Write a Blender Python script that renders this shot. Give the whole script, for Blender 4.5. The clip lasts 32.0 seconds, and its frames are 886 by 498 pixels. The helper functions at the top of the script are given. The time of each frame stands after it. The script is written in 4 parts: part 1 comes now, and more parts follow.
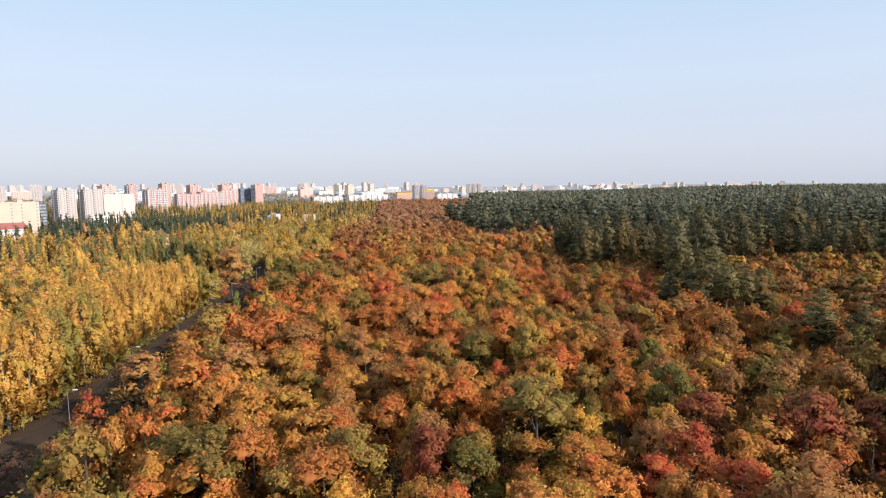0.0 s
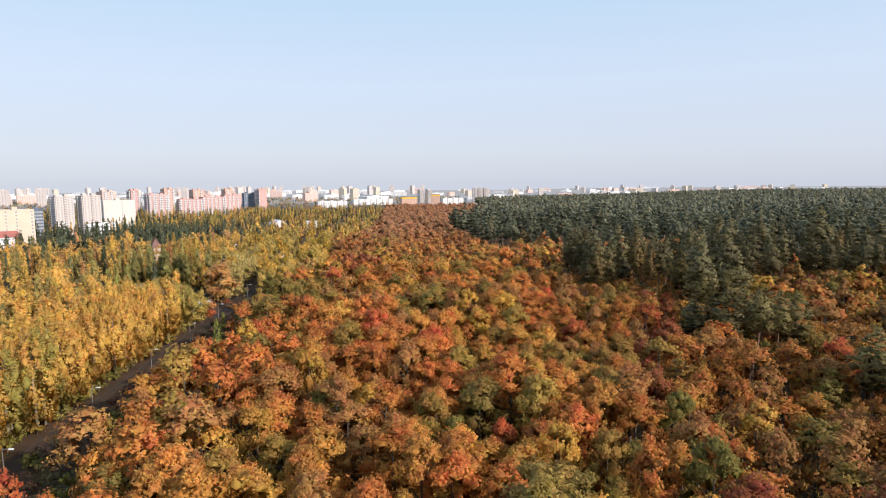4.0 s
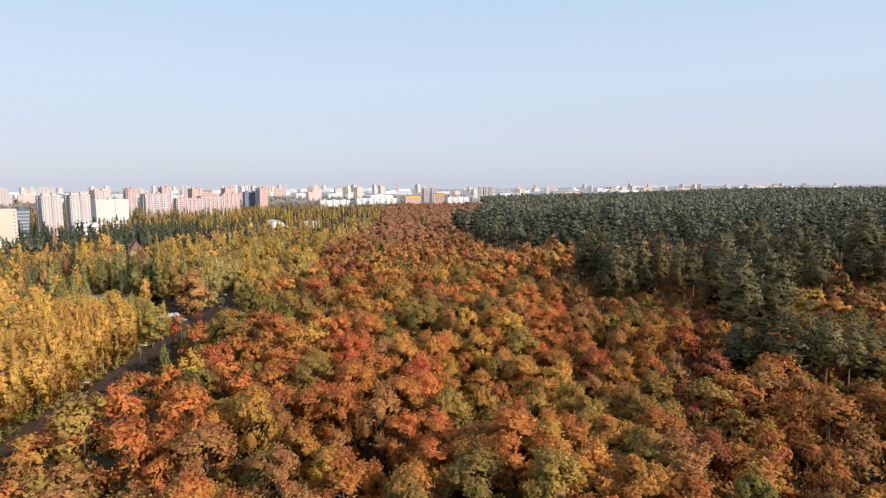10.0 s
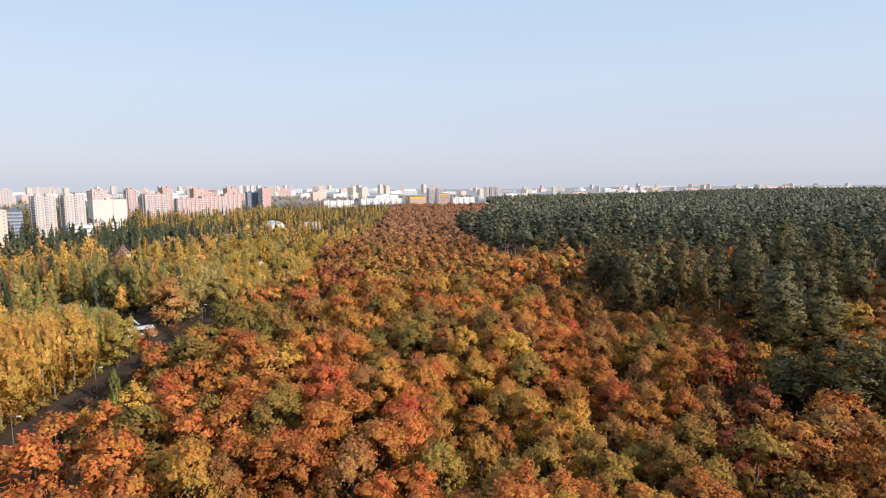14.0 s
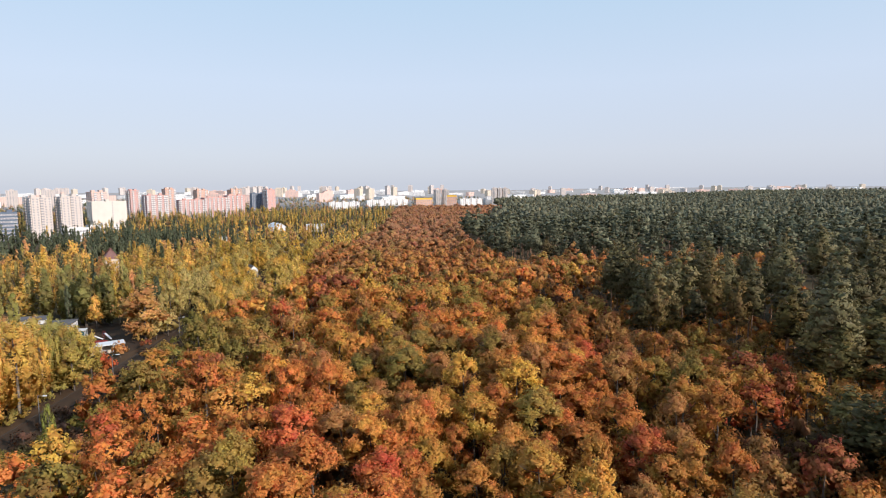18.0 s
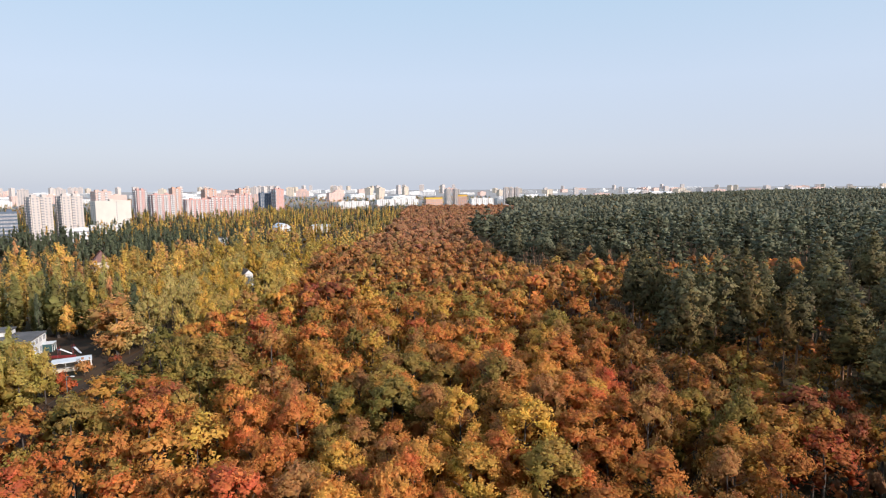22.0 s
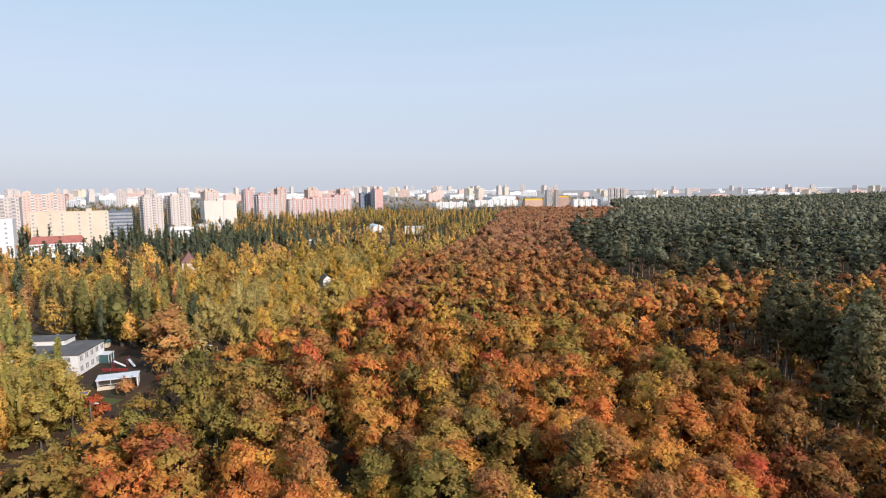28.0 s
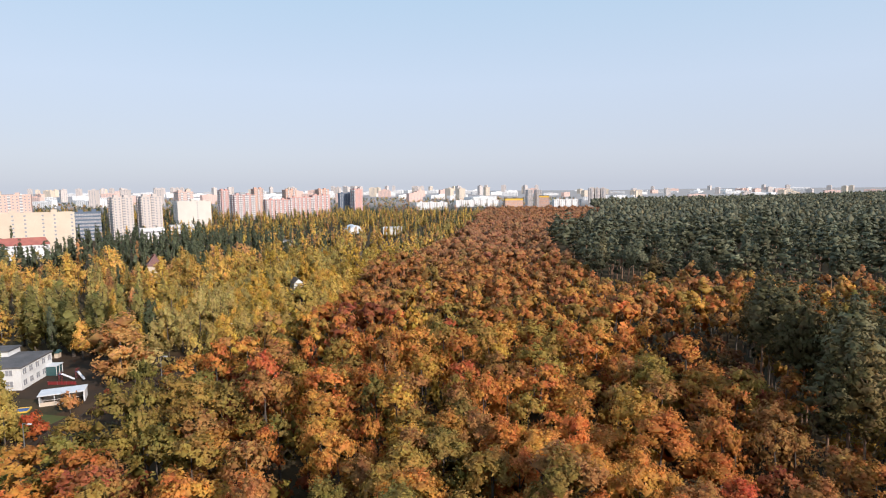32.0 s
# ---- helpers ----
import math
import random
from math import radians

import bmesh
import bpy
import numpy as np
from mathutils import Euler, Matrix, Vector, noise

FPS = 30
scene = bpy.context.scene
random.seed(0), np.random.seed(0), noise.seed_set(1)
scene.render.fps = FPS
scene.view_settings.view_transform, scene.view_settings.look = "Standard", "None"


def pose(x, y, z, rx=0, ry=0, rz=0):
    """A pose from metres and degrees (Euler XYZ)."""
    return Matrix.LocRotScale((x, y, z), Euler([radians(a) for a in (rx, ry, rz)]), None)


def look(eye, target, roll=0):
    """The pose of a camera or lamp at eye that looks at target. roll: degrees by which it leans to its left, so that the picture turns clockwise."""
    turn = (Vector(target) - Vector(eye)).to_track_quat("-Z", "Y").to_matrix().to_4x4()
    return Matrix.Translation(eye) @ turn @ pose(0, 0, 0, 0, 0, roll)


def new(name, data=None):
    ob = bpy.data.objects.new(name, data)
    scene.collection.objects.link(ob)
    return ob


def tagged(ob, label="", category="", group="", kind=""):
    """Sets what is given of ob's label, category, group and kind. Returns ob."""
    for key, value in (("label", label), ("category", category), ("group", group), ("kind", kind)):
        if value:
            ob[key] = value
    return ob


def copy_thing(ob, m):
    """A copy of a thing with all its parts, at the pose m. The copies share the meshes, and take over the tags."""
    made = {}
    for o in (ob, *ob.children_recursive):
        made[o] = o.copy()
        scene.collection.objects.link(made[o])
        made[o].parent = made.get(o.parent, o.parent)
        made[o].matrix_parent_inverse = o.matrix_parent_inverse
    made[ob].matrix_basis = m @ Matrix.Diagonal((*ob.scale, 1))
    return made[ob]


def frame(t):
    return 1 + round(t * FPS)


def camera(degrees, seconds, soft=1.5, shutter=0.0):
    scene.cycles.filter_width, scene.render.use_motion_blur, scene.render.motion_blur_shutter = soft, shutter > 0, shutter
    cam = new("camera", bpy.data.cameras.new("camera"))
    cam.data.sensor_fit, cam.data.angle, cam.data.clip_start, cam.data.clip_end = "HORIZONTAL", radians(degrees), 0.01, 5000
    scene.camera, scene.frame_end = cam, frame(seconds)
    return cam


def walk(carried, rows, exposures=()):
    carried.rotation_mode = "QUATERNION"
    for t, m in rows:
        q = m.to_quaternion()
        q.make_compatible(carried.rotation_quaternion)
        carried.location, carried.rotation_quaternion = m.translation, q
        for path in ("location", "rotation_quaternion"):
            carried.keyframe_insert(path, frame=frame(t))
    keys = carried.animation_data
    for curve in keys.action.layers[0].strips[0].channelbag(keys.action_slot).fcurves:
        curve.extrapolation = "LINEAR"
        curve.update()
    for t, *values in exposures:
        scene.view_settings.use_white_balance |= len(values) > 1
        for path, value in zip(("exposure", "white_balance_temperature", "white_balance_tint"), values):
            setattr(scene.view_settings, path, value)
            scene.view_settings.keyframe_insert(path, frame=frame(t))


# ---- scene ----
# Camera: a drone flying straight on above an oak wood beside a town.
cam = camera(74.3, 32.0, soft=1.1)
METRES, EYE, ROLL = 156.0, 51.0, 0.45
ROWS = [
    (0.0, 0.0, 0.0, 0.0, -0.14, -6.62),
    (0.5, 0.0017, 0.0155, 0.0051, -0.06, -6.59),
    (1.0, 0.0036, 0.0306, 0.0105, 0.01, -6.56),
    (1.5, 0.0053, 0.0454, 0.0158, 0.09, -6.53),
    (2.0, 0.007, 0.0599, 0.0213, 0.17, -6.5),
    (2.5, 0.0087, 0.0742, 0.0257, 0.25, -6.46),
    (3.0, 0.0103, 0.0882, 0.0266, 0.32, -6.39),
    (3.5, 0.0118, 0.1019, 0.0267, 0.4, -6.37),
    (5.5, 0.0184, 0.1628, 0.0271, 0.68, -6.38),
    (6.0, 0.0201, 0.1788, 0.027, 0.71, -6.39),
    (6.5, 0.022, 0.1951, 0.027, 0.73, -6.41),
    (7.0, 0.0236, 0.2117, 0.0268, 0.77, -6.42),
    (7.5, 0.0254, 0.2272, 0.0268, 0.82, -6.44),
    (8.0, 0.0274, 0.245, 0.0267, 0.86, -6.45),
    (8.5, 0.0293, 0.2619, 0.0265, 0.91, -6.47),
    (9.0, 0.0312, 0.279, 0.0266, 0.96, -6.49),
    (9.5, 0.033, 0.2962, 0.0262, 1.02, -6.49),
    (10.0, 0.035, 0.3122, 0.0261, 1.09, -6.49),
    (10.5, 0.0368, 0.3305, 0.0262, 1.16, -6.49),
    (11.0, 0.0388, 0.3477, 0.0262, 1.24, -6.47),
    (11.5, 0.0404, 0.3648, 0.0261, 1.29, -6.48),
    (12.0, 0.0424, 0.3818, 0.026, 1.37, -6.49),
    (12.5, 0.0441, 0.3977, 0.0261, 1.44, -6.5),
    (13.0, 0.0459, 0.4145, 0.0261, 1.53, -6.5),
    (13.5, 0.048, 0.4324, 0.0259, 1.63, -6.48),
    (15.5, 0.0554, 0.4986, 0.0258, 2.02, -6.46),
    (16.0, 0.0573, 0.517, 0.0259, 2.13, -6.44),
    (16.5, 0.0591, 0.5341, 0.0257, 2.23, -6.42),
    (17.0, 0.061, 0.5513, 0.0257, 2.34, -6.39),
    (17.5, 0.0626, 0.5671, 0.0257, 2.42, -6.39),
    (18.0, 0.0646, 0.5842, 0.0257, 2.52, -6.36),
    (18.5, 0.0664, 0.601, 0.0259, 2.61, -6.35),
    (19.0, 0.0683, 0.6192, 0.0258, 2.71, -6.35),
    (19.5, 0.0703, 0.6363, 0.0256, 2.82, -6.36),
    (20.0, 0.0719, 0.652, 0.0255, 2.91, -6.38),
    (20.5, 0.0742, 0.669, 0.0256, 2.99, -6.39),
    (21.0, 0.0757, 0.6863, 0.0249, 3.09, -6.37),
    (21.5, 0.078, 0.7045, 0.0252, 3.19, -6.4),
    (22.0, 0.0794, 0.7215, 0.0251, 3.7, -6.41),
    (22.5, 0.0811, 0.7372, 0.0251, 5.42, -6.39),
    (23.0, 0.0831, 0.7543, 0.0252, 7.02, -6.4),
    (23.5, 0.0847, 0.7715, 0.025, 7.19, -6.4),
    (24.0, 0.0863, 0.7895, 0.025, 7.29, -6.41),
    (24.5, 0.087, 0.8062, 0.0254, 8.84, -6.39),
    (25.0, 0.0884, 0.8216, 0.0255, 11.5, -6.32),
    (25.5, 0.0898, 0.8388, 0.0257, 13.07, -6.31),
    (27.5, 0.0916, 0.9089, 0.0257, 13.49, -6.3),
    (28.0, 0.0913, 0.9269, 0.0259, 13.57, -6.3),
    (28.5, 0.0909, 0.9454, 0.0257, 13.65, -6.29),
    (29.0, 0.0909, 0.9632, 0.0265, 13.76, -6.28),
    (29.5, 0.0917, 0.977, 0.0268, 13.78, -6.28),
    (30.0, 0.0933, 0.9838, 0.0267, 13.6, -6.27),
    (30.5, 0.0955, 0.9856, 0.0264, 13.18, -6.28),
    (31.0, 0.0976, 0.986, 0.0264, 12.69, -6.28),
    (31.5, 0.0985, 0.9858, 0.0261, 12.23, -6.29),
    (32.0, 0.0983, 0.9856, 0.0255, 11.79, -6.31),
]
walk(cam, [(t, pose(METRES * x, METRES * y, EYE + METRES * z, 90 + pitch, ROLL, yaw))
           for t, x, y, z, yaw, pitch in ROWS],
     exposures=[(0.0, 0.13, 6330, 10.5), (3.0, 0.13, 6330, 10.5), (8.0, 0.06, 6330, 10.5), (20.0, 0.04, 6300, 10.5), (27.0, 0.0, 6280, 10.5), (32.0, 0.0, 6280, 10.5)])

# World and sun: clear autumn morning, low sun, pale haze along the horizon.
SUN_AZ, SUN_EL = 124.0, 27.0            # degrees clockwise from +y, and above the ground
world = bpy.data.worlds.new("sky")
scene.world = world
world.use_nodes = True
wn = world.node_tree
wn.nodes.clear()
w_out = wn.nodes.new("ShaderNodeOutputWorld")
w_bg = wn.nodes.new("ShaderNodeBackground")
w_sky = wn.nodes.new("ShaderNodeTexSky")
w_sky.sky_type = "NISHITA"
w_sky.sun_disc = False
w_sky.sun_elevation, w_sky.sun_rotation = radians(SUN_EL), radians(SUN_AZ)
w_sky.air_density, w_sky.dust_density, w_sky.ozone_density = 1.0, 0.6, 1.0
w_tex = wn.nodes.new("ShaderNodeTexCoord")
w_sep = wn.nodes.new("ShaderNodeSeparateXYZ")
w_ramp = wn.nodes.new("ShaderNodeValToRGB")
w_ramp.color_ramp.elements[0].position, w_ramp.color_ramp.elements[0].color = 0.0, (0.60, 0.64, 0.74, 1)
w_ramp.color_ramp.elements[1].position, w_ramp.color_ramp.elements[1].color = 0.5, (0.46, 0.66, 0.88, 1)
for p, c in ((0.05, (0.66, 0.70, 0.80, 1)), (0.16, (0.67, 0.76, 0.90, 1)), (0.30, (0.56, 0.73, 0.90, 1))):
    e = w_ramp.color_ramp.elements.new(p)
    e.color = c
w_gain = wn.nodes.new("ShaderNodeVectorMath")
w_gain.operation = "SCALE"
w_gain.inputs["Scale"].default_value = 0.10
w_mix = wn.nodes.new("ShaderNodeMix")
w_mix.data_type = "RGBA"
w_mix.inputs["Factor"].default_value = 0.85     # share of the haze veil in the sky
wn.links.new(w_tex.outputs["Generated"], w_sep.inputs[0])
wn.links.new(w_sep.outputs["Z"], w_ramp.inputs[0])
wn.links.new(w_sky.outputs[0], w_gain.inputs[0])
wn.links.new(w_gain.outputs[0], w_mix.inputs["A"])
wn.links.new(w_ramp.outputs[0], w_mix.inputs["B"])
wn.links.new(w_mix.outputs["Result"], w_bg.inputs["Color"])
w_bg.inputs["Strength"].default_value = 1.0
wn.links.new(w_bg.outputs[0], w_out.inputs[0])

sun_data = bpy.data.lights.new("sun", "SUN")
sun_data.energy, sun_data.angle, sun_data.color = 5.0, radians(0.6), (1.0, 0.88, 0.78)
sun = new("sun", sun_data)
az, el = radians(SUN_AZ), radians(SUN_EL)
to_sun = Vector((math.sin(az) * math.cos(el), math.cos(az) * math.cos(el), math.sin(el)))
sun.matrix_world = look(to_sun * 300, (0, 0, 0))


# ---- materials ----
def base_mat(name, rough=0.8, metal=0.0):
    m = bpy.data.materials.new(name)
    m.use_nodes = True
    b = m.node_tree.nodes["Principled BSDF"]
    b.inputs["Roughness"].default_value, b.inputs["Metallic"].default_value = rough, metal
    return m, m.node_tree, b


def surface(name, colour, second=None, scale=1.0, rough=0.8, metal=0.0, bump=0.0, fine=12.0, gloss=0.5):
    """Two colours mixed by coarse and fine noise, with a little relief."""
    m, nt, b = base_mat(name, rough, metal)
    b.inputs["Specular IOR Level"].default_value = gloss
    second = second or tuple(c * 0.75 for c in colour)
    tc = nt.nodes.new("ShaderNodeTexCoord")
    n1, n2 = nt.nodes.new("ShaderNodeTexNoise"), nt.nodes.new("ShaderNodeTexNoise")
    n1.inputs["Scale"].default_value, n2.inputs["Scale"].default_value = scale, scale * fine
    n1.inputs["Detail"].default_value = 5
    mul = nt.nodes.new("ShaderNodeMath")
    mul.operation = "MULTIPLY_ADD"
    nt.links.new(tc.outputs["Object"], n1.inputs["Vector"])
    nt.links.new(tc.outputs["Object"], n2.inputs["Vector"])
    nt.links.new(n2.outputs[0], mul.inputs[0])
    mul.inputs[1].default_value = 0.5
    nt.links.new(n1.outputs[0], mul.inputs[2])
    ramp = nt.nodes.new("ShaderNodeValToRGB")
    ramp.color_ramp.elements[0].position, ramp.color_ramp.elements[0].color = 0.5, (*colour, 1)
    ramp.color_ramp.elements[1].position, ramp.color_ramp.elements[1].color = 0.95, (*second, 1)
    nt.links.new(mul.outputs[0], ramp.inputs[0])
    nt.links.new(ramp.outputs[0], b.inputs["Base Color"])
    if bump:
        bp = nt.nodes.new("ShaderNodeBump")
        bp.inputs["Strength"].default_value = bump
        nt.links.new(n2.outputs[0], bp.inputs["Height"])
        nt.links.new(bp.outputs[0], b.inputs["Normal"])
    return m


def leaf_mat(name, attribute, through_light=0.36):
    """Foliage: each spray of leaves varies in tone; part of the light comes through."""
    m, nt, b = base_mat(name, 0.55)
    if attribute:
        col = nt.nodes.new("ShaderNodeAttribute")
        col.attribute_name = "leaf"
        colour = col.outputs["Color"]
    else:
        col = nt.nodes.new("ShaderNodeObjectInfo")
        colour = col.outputs["Color"]
    tc = nt.nodes.new("ShaderNodeTexCoord")
    ns = nt.nodes.new("ShaderNodeTexNoise")
    ns.inputs["Scale"].default_value, ns.inputs["Detail"].default_value = 0.45, 3
    nt.links.new(tc.outputs["Object"], ns.inputs["Vector"])
    hsv = nt.nodes.new("ShaderNodeHueSaturation")
    hue = nt.nodes.new("ShaderNodeMapRange")
    hue.inputs["From Min"].default_value, hue.inputs["From Max"].default_value = 0.3, 0.7
    hue.inputs["To Min"].default_value, hue.inputs["To Max"].default_value = 0.478, 0.522
    nt.links.new(ns.outputs[0], hue.inputs["Value"])
    val = nt.nodes.new("ShaderNodeAttribute")
    val.attribute_name = "tone"
    nt.links.new(hue.outputs[0], hsv.inputs["Hue"])
    nt.links.new(val.outputs["Fac"], hsv.inputs["Value"])
    nt.links.new(colour, hsv.inputs["Color"])
    nt.links.new(hsv.outputs[0], b.inputs["Base Color"])
    b.inputs["Specular IOR Level"].default_value = 0.12
    tr = nt.nodes.new("ShaderNodeBsdfTranslucent")
    nt.links.new(hsv.outputs[0], tr.inputs["Color"])
    mix = nt.nodes.new("ShaderNodeMixShader")
    mix.inputs[0].default_value = through_light
    nt.links.new(b.outputs[0], mix.inputs[1])
    nt.links.new(tr.outputs[0], mix.inputs[2])
    nt.links.new(mix.outputs[0], nt.nodes["Material Output"].inputs["Surface"])
    return m


LEAF_TREE = leaf_mat("leaves_of_one_tree", False, 0.48)
LEAF_WOOD = leaf_mat("leaves_of_the_wood", True, 0.46)
NEEDLE_TREE = leaf_mat("needles_of_one_pine", False, 0.18)
NEEDLE_WOOD = leaf_mat("needles_of_the_wood", True, 0.18)
BARK = surface("grey_brown_bark", (0.13, 0.10, 0.08), (0.06, 0.05, 0.04), 2.0, 0.9, bump=0.3)
PINE_BARK = surface("orange_pine_bark", (0.34, 0.19, 0.11), (0.16, 0.10, 0.07), 1.2, 0.9, bump=0.3)
BIRCH_BARK = surface("pale_bark", (0.34, 0.29, 0.23), (0.12, 0.10, 0.08), 1.5, 0.8, bump=0.2)
LITTER = surface("leaf_litter_ground", (0.10, 0.065, 0.035), (0.045, 0.04, 0.022), 0.05, 0.95, bump=0.2, fine=40, gloss=0.12)
nt = LITTER.node_tree
where = nt.nodes.new("ShaderNodeTexCoord")
dist = nt.nodes.new("ShaderNodeVectorMath")
dist.operation = "LENGTH"
reach = nt.nodes.new("ShaderNodeMapRange")
reach.inputs["From Min"].default_value, reach.inputs["From Max"].default_value = 1300, 2000
town_haze_mix = nt.nodes.new("ShaderNodeMix")
town_haze_mix.data_type = "RGBA"
town_haze_mix.inputs["B"].default_value = (0.36, 0.33, 0.31, 1)      # pale far haze put into the ground, over town roofs and paving
bsdf = nt.nodes["Principled BSDF"]
nt.links.new(where.outputs["Object"], dist.inputs[0])
nt.links.new(dist.outputs["Value"], reach.inputs["Value"])
nt.links.new(reach.outputs[0], town_haze_mix.inputs["Factor"])
nt.links.new(bsdf.inputs["Base Color"].links[0].from_socket, town_haze_mix.inputs["A"])
nt.links.new(town_haze_mix.outputs["Result"], bsdf.inputs["Base Color"])
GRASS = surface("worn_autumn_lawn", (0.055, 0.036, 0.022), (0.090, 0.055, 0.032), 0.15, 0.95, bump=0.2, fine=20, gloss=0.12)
TURF = surface("short_green_turf", (0.07, 0.095, 0.03), (0.11, 0.10, 0.04), 0.4, 0.95, bump=0.2, fine=20, gloss=0.12)
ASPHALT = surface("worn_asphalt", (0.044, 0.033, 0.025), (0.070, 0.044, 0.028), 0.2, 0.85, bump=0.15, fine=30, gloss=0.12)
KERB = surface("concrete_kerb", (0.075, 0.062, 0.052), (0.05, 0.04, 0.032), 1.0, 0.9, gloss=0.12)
WHITE_WALL = surface("white_plaster", (0.80, 0.79, 0.77), (0.66, 0.64, 0.62), 0.25, 0.8)
PANEL_GREY = surface("pale_concrete_panels", (0.62, 0.54, 0.49), (0.54, 0.47, 0.43), 0.12, 0.85)
PALE_CREAM = surface("pale_cream_plaster", (0.70, 0.62, 0.55), (0.62, 0.55, 0.49), 0.1, 0.85)
CREAM = surface("cream_brickwork", (0.66, 0.55, 0.43), (0.58, 0.48, 0.37), 0.1, 0.85)
PINKISH = surface("pink_brickwork", (0.72, 0.50, 0.42), (0.62, 0.42, 0.35), 0.1, 0.85)
RED_BRICK = surface("red_brickwork", (0.64, 0.37, 0.32), (0.56, 0.31, 0.27), 0.12, 0.85)
ORANGE_BRICK = surface("orange_brickwork", (0.66, 0.40, 0.30), (0.58, 0.34, 0.25), 0.1, 0.85)
YELLOW_TRIM = surface("yellow_cladding", (0.85, 0.55, 0.08), (0.75, 0.46, 0.06), 0.1, 0.7)
ROOF_GREY = surface("bitumen_roof", (0.10, 0.095, 0.095), (0.16, 0.15, 0.15), 0.2, 0.9, gloss=0.12)
ROOF_RED = surface("red_sheet_roof", (0.42, 0.14, 0.10), (0.30, 0.10, 0.08), 0.3, 0.6)
ROOF_BROWN = surface("brown_sheet_roof", (0.22, 0.10, 0.08), (0.15, 0.07, 0.06), 0.4, 0.6)
BLUE_WALL = surface("blue_grey_cladding", (0.12, 0.155, 0.215), (0.09, 0.12, 0.17), 0.1, 0.6)
GLASS = surface("window_glass", (0.27, 0.27, 0.29), (0.36, 0.35, 0.36), 0.3, 0.12)
FRAME = surface("white_window_frame", (0.75, 0.74, 0.72), None, 2.0, 0.6)
STEEL = surface("galvanised_steel", (0.42, 0.43, 0.44), (0.33, 0.34, 0.35), 3.0, 0.45, 0.7)
LAMP_WHITE = surface("white_lamp_housing", (0.82, 0.82, 0.80), None, 3.0, 0.4)
TEAL = surface("teal_glazing", (0.06, 0.12, 0.13), (0.04, 0.09, 0.09), 0.6, 0.2)
TOY_RED = surface("red_play_paint", (0.26, 0.035, 0.035), None, 2.0, 0.5)
TOY_BLUE = surface("blue_play_paint", (0.06, 0.14, 0.36), None, 2.0, 0.5)
SHEET_WHITE = surface("white_sheet_metal", (0.74, 0.75, 0.76), (0.60, 0.61, 0.63), 0.5, 0.5)


# ---- mesh helpers ----
def part(name, mesh, material, parent, label=""):
    """One mesh object, from a bmesh or a mesh, under a thing or a part."""
    if isinstance(mesh, bmesh.types.BMesh):
        data = bpy.data.meshes.new(name)
        mesh.to_mesh(data)
        mesh.free()
        mesh = data
    if material and not mesh.materials:
        mesh.materials.append(material)
    ob = new(name, mesh)
    ob.parent = parent
    if label:
        tagged(ob, label)
    return ob


def thing(name, label, category, group="", kind="", at=None):
    ob = new(name)
    ob.empty_display_size = 0.5
    if at is not None:
        ob.matrix_basis = at
    return tagged(ob, label, category, group, kind)


def add_box(bm, x0, x1, y0, y1, z0, z1, mat=0):
    vs = [bm.verts.new(p) for p in ((x0, y0, z0), (x1, y0, z0), (x1, y1, z0), (x0, y1, z0),
                                    (x0, y0, z1), (x1, y0, z1), (x1, y1, z1), (x0, y1, z1))]
    for q in ((3, 2, 1, 0), (4, 5, 6, 7), (0, 1, 5, 4), (1, 2, 6, 5), (2, 3, 7, 6), (3, 0, 4, 7)):
        bm.faces.new([vs[i] for i in q]).material_index = mat
    return vs


def box(*size):
    bm = bmesh.new()
    add_box(bm, *size)
    return bm


def tri_mesh(name, verts, tris, mats=(), slots=None, colours=None, normals=None):
    """A mesh from arrays of corners and three-cornered faces."""
    me = bpy.data.meshes.new(name)
    n = len(tris)
    me.vertices.add(len(verts))
    me.vertices.foreach_set("co", np.ascontiguousarray(verts, dtype=np.float32).ravel())
    me.loops.add(3 * n)
    me.loops.foreach_set("vertex_index", np.ascontiguousarray(tris, dtype=np.int32).ravel())
    me.polygons.add(n)
    me.polygons.foreach_set("loop_start", np.arange(0, 3 * n, 3, dtype=np.int32))
    if slots is not None:
        me.polygons.foreach_set("material_index", np.ascontiguousarray(slots, dtype=np.int32))
    for m in mats:
        me.materials.append(m)
    if colours is not None:
        at = me.attributes.new("leaf", "FLOAT_COLOR", "POINT")
        rgba = np.ones((len(verts), 4), dtype=np.float32)
        rgba[:, :3] = colours
        at.data.foreach_set("color", rgba.ravel())
    me.update(calc_edges=True)
    me.validate()
    if normals is not None:
        at = me.attributes.new("custom_normal", "FLOAT_VECTOR", "POINT")
        at.data.foreach_set("vector", np.ascontiguousarray(normals[:, :3], dtype=np.float32).ravel())
        at = me.attributes.new("tone", "FLOAT", "POINT")
        at.data.foreach_set("value", np.ascontiguousarray(normals[:, 3], dtype=np.float32))
        me.update()
    return me


def halves(quads):
    """Splits four-cornered faces into triangles."""
    q = np.asarray(quads)
    return np.concatenate([q[:, (0, 1, 2)], q[:, (0, 2, 3)]])


def merge(pieces):
    """Joins (verts, faces, normals and tone) sets."""
    vs, qs, ns, base = [], [], [], 0
    for v, q, n in pieces:
        vs.append(v)
        qs.append(q + base)
        ns.append(n)
        base += len(v)
    return np.concatenate(vs), np.concatenate(qs), np.concatenate(ns)


def toned(normal, tone):
    """Normals with the tone of each leaf spray as a fourth column."""
    return np.concatenate([normal, np.broadcast_to(np.reshape(tone, (-1, 1)), (len(normal), 1))], axis=1)


def unit(v):
    return v / (np.linalg.norm(v, axis=-1, keepdims=True) + 1e-9)


